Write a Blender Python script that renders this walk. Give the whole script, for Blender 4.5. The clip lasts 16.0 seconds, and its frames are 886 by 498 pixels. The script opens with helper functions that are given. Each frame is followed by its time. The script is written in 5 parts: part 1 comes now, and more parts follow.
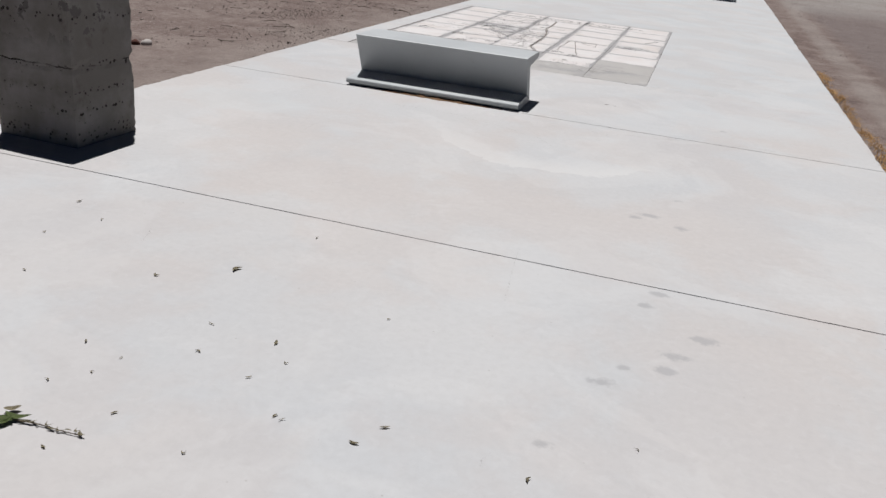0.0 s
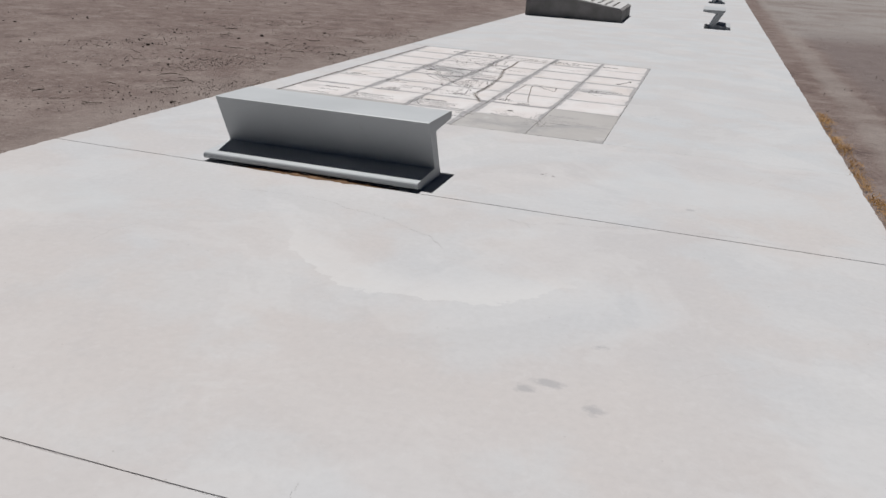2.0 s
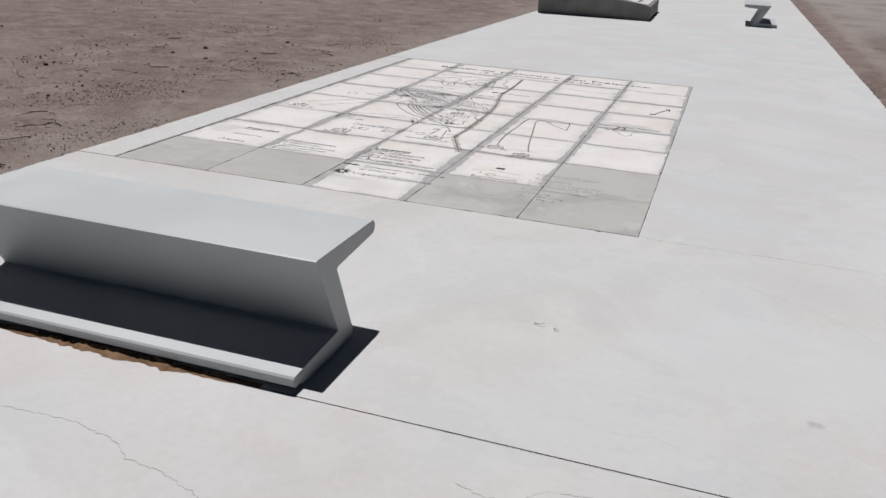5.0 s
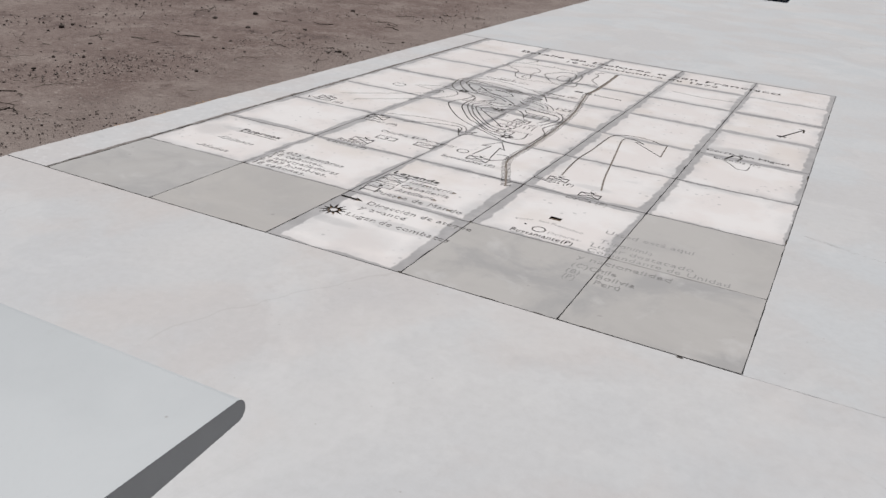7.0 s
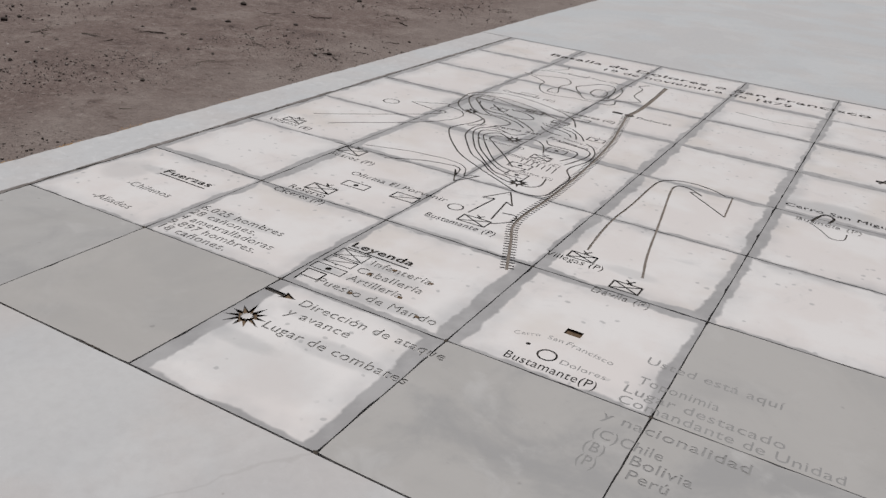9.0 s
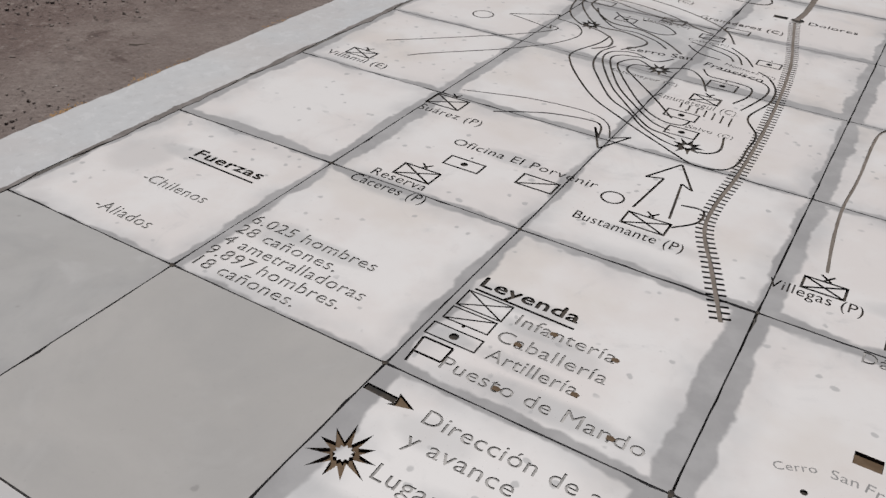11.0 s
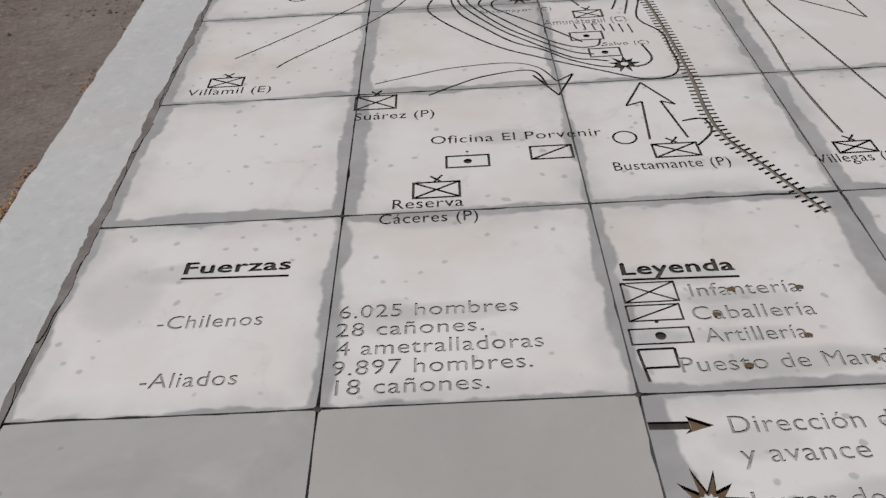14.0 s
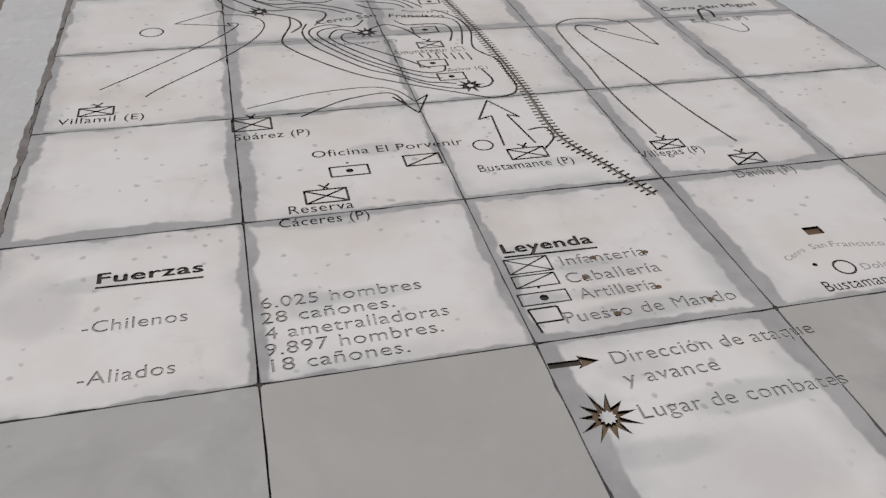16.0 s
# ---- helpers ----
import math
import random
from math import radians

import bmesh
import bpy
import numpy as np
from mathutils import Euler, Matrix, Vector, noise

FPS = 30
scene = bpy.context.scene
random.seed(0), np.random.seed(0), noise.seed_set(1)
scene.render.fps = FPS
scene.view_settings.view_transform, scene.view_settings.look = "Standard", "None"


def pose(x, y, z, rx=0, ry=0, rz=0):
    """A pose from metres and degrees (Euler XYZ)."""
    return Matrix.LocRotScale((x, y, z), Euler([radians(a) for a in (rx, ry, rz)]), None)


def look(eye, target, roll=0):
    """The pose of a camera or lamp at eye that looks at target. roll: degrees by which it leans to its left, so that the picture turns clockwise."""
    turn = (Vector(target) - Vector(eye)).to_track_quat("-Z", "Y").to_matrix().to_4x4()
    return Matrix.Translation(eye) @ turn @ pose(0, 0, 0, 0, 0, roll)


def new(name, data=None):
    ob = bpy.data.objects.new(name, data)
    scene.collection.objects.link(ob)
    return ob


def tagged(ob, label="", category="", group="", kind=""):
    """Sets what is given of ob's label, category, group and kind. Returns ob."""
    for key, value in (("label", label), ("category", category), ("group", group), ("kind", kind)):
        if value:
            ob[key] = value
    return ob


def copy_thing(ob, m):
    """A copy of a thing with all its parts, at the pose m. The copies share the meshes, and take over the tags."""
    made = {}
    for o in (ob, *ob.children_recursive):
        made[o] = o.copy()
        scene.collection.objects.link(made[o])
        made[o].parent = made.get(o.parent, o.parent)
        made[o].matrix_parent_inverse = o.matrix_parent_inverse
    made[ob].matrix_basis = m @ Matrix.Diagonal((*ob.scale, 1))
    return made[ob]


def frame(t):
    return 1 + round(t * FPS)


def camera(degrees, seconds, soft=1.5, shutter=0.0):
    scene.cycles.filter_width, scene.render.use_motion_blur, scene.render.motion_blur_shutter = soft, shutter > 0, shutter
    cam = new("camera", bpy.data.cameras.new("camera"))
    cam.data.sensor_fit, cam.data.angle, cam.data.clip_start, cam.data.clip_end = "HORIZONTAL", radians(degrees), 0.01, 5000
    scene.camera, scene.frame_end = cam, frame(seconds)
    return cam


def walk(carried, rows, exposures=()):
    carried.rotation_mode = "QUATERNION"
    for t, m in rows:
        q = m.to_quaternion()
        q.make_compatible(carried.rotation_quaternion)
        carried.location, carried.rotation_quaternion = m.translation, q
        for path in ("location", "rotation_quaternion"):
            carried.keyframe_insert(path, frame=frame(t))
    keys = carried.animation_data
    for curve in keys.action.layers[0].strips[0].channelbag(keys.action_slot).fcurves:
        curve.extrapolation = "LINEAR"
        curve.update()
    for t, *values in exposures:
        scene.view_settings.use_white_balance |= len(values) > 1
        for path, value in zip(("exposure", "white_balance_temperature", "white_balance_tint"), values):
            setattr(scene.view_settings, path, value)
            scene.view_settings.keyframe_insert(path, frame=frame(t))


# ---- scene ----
cam = camera(56.1, 16.0)
PATH = [
    (0, (3.916, -9.297, 1.583), (3.436, -7.51, 0.825), 5.9),
    (0.5, (3.954, -8.749, 1.563), (3.44, -6.957, 0.839), 3.6),
    (1, (4.016, -8.263, 1.527), (3.509, -6.462, 0.82), 2.9),
    (1.5, (4.113, -7.742, 1.553), (3.616, -5.934, 0.857), 3.0),
    (2, (4.223, -7.276, 1.569), (3.7, -5.474, 0.877), 3.9),
    (2.5, (4.335, -6.77, 1.592), (3.93, -4.94, 0.893), 8.1),
    (3, (4.333, -6.247, 1.553), (3.978, -4.405, 0.859), 8.4),
    (3.5, (4.271, -5.78, 1.583), (3.909, -3.939, 0.891), 7.9),
    (4, (4.1, -5.353, 1.596), (3.746, -3.51, 0.904), 7.5),
    (4.2, (4.026, -5.208, 1.574), (3.642, -3.371, 0.885), 6.1),
    (6.3, (3.654, -3.334, 1.526), (2.917, -1.661, 0.715), 4.6),
    (6.5, (3.669, -3.196, 1.527), (2.92, -1.531, 0.71), 4.6),
    (7, (3.583, -2.783, 1.516), (2.812, -1.124, 0.707), 5.0),
    (7.5, (3.595, -2.368, 1.509), (2.783, -0.729, 0.699), 5.1),
    (8, (3.551, -2.024, 1.462), (2.69, -0.416, 0.641), 4.7),
    (8.2, (3.468, -1.898, 1.453), (2.597, -0.301, 0.623), 4.8),
    (10.3, (2.591, -0.807, 1.448), (1.867, 0.781, 0.471), 5.1),
    (10.5, (2.464, -0.739, 1.393), (1.73, 0.819, 0.377), 3.8),
    (11, (2.235, -0.508, 1.343), (1.416, 0.92, 0.208), 2.7),
    (11.5, (1.925, -0.463, 1.376), (1.199, 0.962, 0.175), 4.0),
    (12, (1.612, -0.362, 1.383), (0.915, 1.027, 0.124), 1.4),
    (12.5, (1.37, -0.134, 1.354), (0.802, 1.295, 0.075), 0.1),
    (13, (1.181, -0.159, 1.351), (1.034, 1.36, 0.059), -0.7),
    (13.5, (1.106, -0.325, 1.422), (1.053, 1.174, 0.1), -1.8),
    (14, (1.032, -0.488, 1.41), (0.988, 1.058, 0.141), -3.9),
    (14.5, (0.949, -0.595, 1.443), (1.008, 0.96, 0.186), -1.2),
    (15, (0.732, -0.665, 1.482), (0.929, 0.899, 0.251), 0.8),
    (15.5, (0.732, -0.725, 1.494), (1.044, 0.841, 0.29), 1.8),
    (16, (0.74, -0.772, 1.451), (1.167, 0.787, 0.273), 2.3),
]
walk(cam, [(t, look(eye, target, roll)) for t, eye, target, roll in PATH],
     exposures=[(0, -0.03), (0.5, -0.13), (3, -0.12), (4, -0.09), (6.5, -0.16), (7.5, -0.29), (8, -0.42), (10.5, -0.46), (11.5, -0.47), (13, -0.63), (16, -0.66)])

# ---- light ----
SUN_X, SUN_Y = -0.20, 0.29          # ground run of the sun's ray for one metre of height
world = bpy.data.worlds.new("sky_world")
scene.world = world
world.use_nodes = True
wn = world.node_tree
sky = wn.nodes.new("ShaderNodeTexSky")
sky.sky_type = "NISHITA"
sky.sun_disc = False
sky.sun_elevation = math.atan2(1.0, math.hypot(SUN_X, SUN_Y))
sky.sun_rotation = math.atan2(SUN_X, SUN_Y)
sky.altitude = 3000.0
sky.air_density = 0.12
sky.dust_density = 0.1
sky.ozone_density = 2.0
wn.links.new(sky.outputs["Color"], wn.nodes["Background"].inputs["Color"])
wn.nodes["Background"].inputs["Strength"].default_value = 0.05
sun = new("sun", bpy.data.lights.new("sun", "SUN"))
sun.data.energy = 5.0
sun.data.angle = radians(0.5)
sun.data.color = (1.0, 0.982, 0.982)
sun.matrix_world = look((SUN_X * 40, SUN_Y * 40, 40), (0, 0, 0))


# ---- materials ----
class Nodes:
    """A small builder for a procedural material."""

    def __init__(self, name, rough=0.85, metal=0.0):
        self.mat = bpy.data.materials.new(name)
        self.mat.use_nodes = True
        self.t = self.mat.node_tree
        self.bsdf = self.t.nodes["Principled BSDF"]
        self.bsdf.inputs["Roughness"].default_value = rough
        self.bsdf.inputs["Metallic"].default_value = metal
        self.bsdf.inputs["Specular IOR Level"].default_value = 0.25
        self.co = self.t.nodes.new("ShaderNodeTexCoord")

    def put(self, sock, value):
        if isinstance(value, bpy.types.NodeSocket):
            self.t.links.new(value, sock)
        else:
            sock.default_value = value

    def where(self, kind="Object"):
        return self.co.outputs[kind]

    def world_place(self):
        g = self.t.nodes.new("ShaderNodeNewGeometry")
        return g.outputs["Position"]

    def noise(self, scale, detail=6.0, rough=0.55, at=None, distort=0.0):
        n = self.t.nodes.new("ShaderNodeTexNoise")
        n.inputs["Scale"].default_value = scale
        n.inputs["Detail"].default_value = detail
        n.inputs["Roughness"].default_value = rough
        n.inputs["Distortion"].default_value = distort
        self.t.links.new(at or self.where(), n.inputs["Vector"])
        return n.outputs["Fac"]

    def cells(self, scale, at=None, feature="F1", rand=1.0):
        n = self.t.nodes.new("ShaderNodeTexVoronoi")
        n.feature = feature
        n.inputs["Scale"].default_value = scale
        n.inputs["Randomness"].default_value = rand
        self.t.links.new(at or self.where(), n.inputs["Vector"])
        return n.outputs["Distance"]

    def math(self, op, a, b=0.0, c=0.0, clamp=False):
        n = self.t.nodes.new("ShaderNodeMath")
        n.operation = op
        n.use_clamp = clamp
        for k, v in enumerate((a, b, c)):
            self.put(n.inputs[k], v)
        return n.outputs[0]

    def step(self, v, lo, hi, a=0.0, b=1.0):
        n = self.t.nodes.new("ShaderNodeMapRange")
        n.interpolation_type = "SMOOTHSTEP"
        self.put(n.inputs["Value"], v)
        for key, val in (("From Min", lo), ("From Max", hi), ("To Min", a), ("To Max", b)):
            self.put(n.inputs[key], val)
        return n.outputs["Result"]

    def mix(self, fac, a, b, kind="MIX"):
        n = self.t.nodes.new("ShaderNodeMix")
        n.data_type, n.blend_type = "RGBA", kind
        self.put(n.inputs[0], fac)
        for sock, v in ((n.inputs[6], a), (n.inputs[7], b)):
            if isinstance(v, bpy.types.NodeSocket):
                self.t.links.new(v, sock)
            else:
                sock.default_value = (*v, 1.0)
        return n.outputs[2]

    def shift(self, amount):
        """Object place moved by each object's own random number."""
        info = self.t.nodes.new("ShaderNodeObjectInfo")
        n = self.t.nodes.new("ShaderNodeVectorMath")
        n.operation = "ADD"
        self.t.links.new(self.where(), n.inputs[0])
        self.t.links.new(self.math("MULTIPLY", info.outputs["Random"], amount), n.inputs[1])
        return n.outputs[0], info

    def bend(self, at, scale, amount):
        """Place pushed about by noise, to make straight things wander."""
        n = self.t.nodes.new("ShaderNodeTexNoise")
        n.inputs["Scale"].default_value = scale
        n.inputs["Detail"].default_value = 5.0
        self.t.links.new(at, n.inputs["Vector"])
        mul = self.t.nodes.new("ShaderNodeVectorMath")
        mul.operation = "MULTIPLY_ADD"
        self.t.links.new(n.outputs["Color"], mul.inputs[0])
        mul.inputs[1].default_value = (amount, amount, 0.0)
        self.t.links.new(at, mul.inputs[2])
        return mul.outputs[0]

    def split(self, v):
        n = self.t.nodes.new("ShaderNodeSeparateXYZ")
        self.t.links.new(v, n.inputs[0])
        return n.outputs

    def bump(self, height, strength, distance):
        n = self.t.nodes.new("ShaderNodeBump")
        n.inputs["Strength"].default_value = strength
        n.inputs["Distance"].default_value = distance
        self.t.links.new(height, n.inputs["Height"])
        self.t.links.new(n.outputs["Normal"], self.bsdf.inputs["Normal"])

    def colour(self, v):
        self.put(self.bsdf.inputs["Base Color"], v if isinstance(v, bpy.types.NodeSocket) else (*v, 1.0))
        return self.mat


def pavement_material(name, warm_tone, cool_tone, grain=0.0):
    m = Nodes(name, 0.9)
    p = m.world_place()
    big = m.noise(0.35, 5, 0.55, p)
    mid = m.noise(1.6, 6, 0.6, p, 0.8)
    fine = m.noise(26, 6, 0.65, p)
    warm = m.mix(m.step(big, 0.38, 0.64), warm_tone, cool_tone)
    col = m.mix(m.step(m.noise(1.1, 5, 0.5, p, 0.6), 0.42, 0.74, 0.0, 0.6), warm, (0.484, 0.474, 0.467))
    col = m.mix(m.step(m.noise(0.8, 7, 0.62, p, 1.5), 0.58, 0.64, 0.0, 0.34), col, (0.503, 0.498, 0.495))
    col = m.mix(m.step(mid, 0.46, 0.26, 0.0, 0.34), col, (0.36, 0.36, 0.366))
    tint = m.mix(m.step(m.noise(1.0, 6, 0.58, m.bend(p, 1.2, 0.5)), 0.44, 0.57), (0.443, 0.415, 0.4), (0.45, 0.461, 0.467))
    col = m.mix(0.40, col, tint)
    col = m.mix(m.step(m.noise(3.1, 5, 0.6, p), 0.68, 0.76, 0.0, 0.35), col, (0.338, 0.334, 0.33))
    col = m.mix(m.step(fine, 0.35, 0.75, 0.0, 0.17), col, (0.315, 0.307, 0.3))
    col = m.mix(m.step(m.noise(7.5, 7, 0.66, p), 0.55, 0.72, 0.0, 0.07), col, (0.51, 0.503, 0.495))
    col = m.mix(m.step(m.cells(9, p), 0.045, 0.02, 0.0, 0.55), col, (0.27, 0.255, 0.24))
    # cement skin rubbed off in small flakes
    flake = m.noise(17, 7, 0.7, p, 0.6)
    col = m.mix(m.step(flake, 0.56, 0.60, 0.0, 0.10 + grain), col, (0.525, 0.525, 0.529))
    col = m.mix(m.step(flake, 0.42, 0.36, 0.0, 0.07 + grain), col, (0.352, 0.349, 0.352))
    patch = m.noise(0.7, 6, 0.6, p, 0.7)
    col = m.mix(m.math("MULTIPLY", m.step(patch, 0.52, 0.56), m.step(patch, 0.68, 0.55, 0.0, 0.18)), col, (0.525, 0.525, 0.521))
    # trodden grey smudges, and scalloped pale wash marks beside the bench
    wob2 = m.math("MULTIPLY", m.math("SUBTRACT", m.noise(11, 6, 0.7, p), 0.5), 0.14)

    def blot(cx, cy, rx, ry):
        x, y, z = m.split(p)
        d = m.math("SQRT", m.math("ADD", m.math("POWER", m.math("DIVIDE", m.math("SUBTRACT", x, cx), rx), 2.0), m.math("POWER", m.math("DIVIDE", m.math("SUBTRACT", y, cy), ry), 2.0)))
        return d
    spot = None
    for cx, cy, r in ((3.93, -5.73, 0.05), (3.98, -5.57, 0.05), (4.21, -5.97, 0.07), (4.08, -6.17, 0.06), (4.06, -6.31, 0.055), (3.83, -6.51, 0.055), (3.69, -7.0, 0.045), (3.9, -6.36, 0.04), (3.86, -4.43, 0.06), (3.78, -4.5, 0.05), (4.05, -4.56, 0.05), (4.29, -1.71, 0.04), (4.0, -4.03, 0.045)):
        d = m.math("ADD", blot(cx, cy, r * 1.2, r * 0.8), m.math("MULTIPLY", wob2, 24.0))
        spot = d if spot is None else m.math("MINIMUM", spot, d)
    col = m.mix(m.step(spot, 0.9, 0.2, 0.0, 0.55), col, (0.27, 0.27, 0.277))
    wash = m.math("ADD", blot(3.0, -3.1, 0.85, 0.8), m.math("MULTIPLY", m.math("SUBTRACT", m.noise(4.2, 5, 0.6, p), 0.5), 0.42))
    ring = m.math("MULTIPLY", m.step(wash, 1.0, 0.985), m.step(wash, 0.45, 0.97))
    col = m.mix(m.math("MULTIPLY", m.math("MULTIPLY", ring, 0.45), m.step(m.split(p)[1], -3.1, -3.7)), col, (0.54, 0.536, 0.525))
    wash = m.math("ADD", blot(0.55, -3.4, 0.6, 0.4), m.math("MULTIPLY", m.math("SUBTRACT", m.noise(3.4, 6, 0.6, p), 0.5), 0.9))
    col = m.mix(m.step(wash, 1.0, 0.7, 0.0, 0.35), col, (0.45, 0.473, 0.48))
    wash = m.math("ADD", blot(4.3, -1.2, 0.9, 0.5), m.math("MULTIPLY", m.math("SUBTRACT", m.noise(2.6, 6, 0.6, p), 0.5), 1.1))
    col = m.mix(m.step(wash, 1.0, 0.6, 0.0, 0.4), col, (0.458, 0.476, 0.484))
    bent = m.bend(p, 1.4, 0.5)
    crack = m.cells(0.33, m.bend(bent, 14.0, 0.03), "DISTANCE_TO_EDGE")
    only = m.step(m.noise(0.7, 3, 0.5, p), 0.54, 0.62)
    line = m.math("MULTIPLY", m.step(crack, 0.0004, 0.0016, 1.0, 0.0), only)
    col = m.mix(m.math("MULTIPLY", line, 0.16), col, (0.247, 0.232, 0.217))
    m.bump(m.math("ADD", m.math("MULTIPLY", fine, 0.3), m.noise(130, 4, 0.6, p)), 0.25, 0.002)
    return m.colour(col)


def dirt_material():
    m = Nodes("dry_dirt", 0.96)
    p = m.world_place()
    big = m.noise(0.22, 6, 0.6, p)
    mid = m.noise(1.9, 8, 0.65, p)
    fine = m.noise(19, 8, 0.72, p)
    grit = m.cells(38, p)
    col = m.mix(m.step(big, 0.35, 0.66), (0.132, 0.096, 0.085), (0.17, 0.132, 0.118))
    col = m.mix(m.step(mid, 0.48, 0.66, 0.0, 0.75), col, (0.221, 0.182, 0.163))
    col = m.mix(m.step(mid, 0.47, 0.32, 0.0, 0.75), col, (0.084, 0.059, 0.053))
    col = m.mix(m.step(fine, 0.54, 0.68, 0.0, 0.75), col, (0.274, 0.234, 0.211))
    col = m.mix(m.step(fine, 0.47, 0.30, 0.0, 0.85), col, (0.046, 0.035, 0.032))
    col = m.mix(m.step(grit, 0.16, 0.05, 0.0, 0.35), col, (0.27, 0.247, 0.225))
    # wheel tracks on the road side, pale compacted dust
    x, y, z = m.split(p)
    road = m.math("ADD", x, m.math("MULTIPLY", m.math("SUBTRACT", m.noise(0.6, 5, 0.6, p), 0.5), 0.28))
    lean = m.math("SUBTRACT", road, m.math("MULTIPLY", y, 0.006))
    for centre, wide, amount in ((6.08, 0.27, 0.5), (9.1, 0.5, 0.2), (12.5, 1.4, 0.35)):
        d = m.math("ABSOLUTE", m.math("SUBTRACT", lean, centre))
        col = m.mix(m.math("MULTIPLY", m.step(d, wide, wide * 0.25), m.step(m.noise(0.9, 7, 0.65, p), 0.32, 0.6, amount * 0.45, amount)), col, (0.255, 0.229, 0.21))
    far = m.math("MULTIPLY", m.step(m.math("ADD", y, m.math("MULTIPLY", m.math("SUBTRACT", m.noise(0.5, 4, 0.6, p), 0.5), 3.0)), 12.5, 17.0), m.step(x, 5.8, 6.6))
    col = m.mix(m.math("MULTIPLY", far, m.step(m.noise(0.3, 5, 0.6, p, 0.5), 0.36, 0.6, 0.35, 0.9)), col, (0.251, 0.234, 0.22))
    # the driven road is smoother and greyer than the open ground
    driven = m.math("MULTIPLY", m.step(road, 6.25, 6.7), m.step(y, 20.0, 12.0))
    col = m.mix(m.math("MULTIPLY", driven, 0.72), col, (0.139, 0.116, 0.111))
    strip = m.math("ADD", x, m.math("MULTIPLY", m.math("SUBTRACT", m.noise(0.9, 5, 0.6, p), 0.5), 1.6))
    strip = m.math("MULTIPLY", m.step(strip, -1.5, -0.35), m.step(x, 2.0, 0.0))
    col = m.mix(m.math("MULTIPLY", strip, 0.55), col, (0.218, 0.186, 0.168))
    crumb = m.noise(5.5, 8, 0.75, p, 1.2)
    col = m.mix(m.step(crumb, 0.56, 0.66, 0.0, 0.55), col, (0.247, 0.21, 0.19))
    col = m.mix(m.step(crumb, 0.42, 0.33, 0.0, 0.6), col, (0.068, 0.046, 0.04))
    speck = m.noise(75, 5, 0.75, p)
    col = m.mix(m.step(speck, 0.56, 0.68, 0.0, 0.55), col, (0.315, 0.277, 0.255))
    col = m.mix(m.step(speck, 0.44, 0.34, 0.0, 0.42), col, (0.056, 0.042, 0.038))
    hgt = m.math("ADD", m.math("MULTIPLY", mid, 0.9), m.math("ADD", m.math("MULTIPLY", fine, 0.5), m.math("MULTIPLY", grit, -0.25)))
    m.bump(hgt, 0.9, 0.03)
    return m.colour(col)


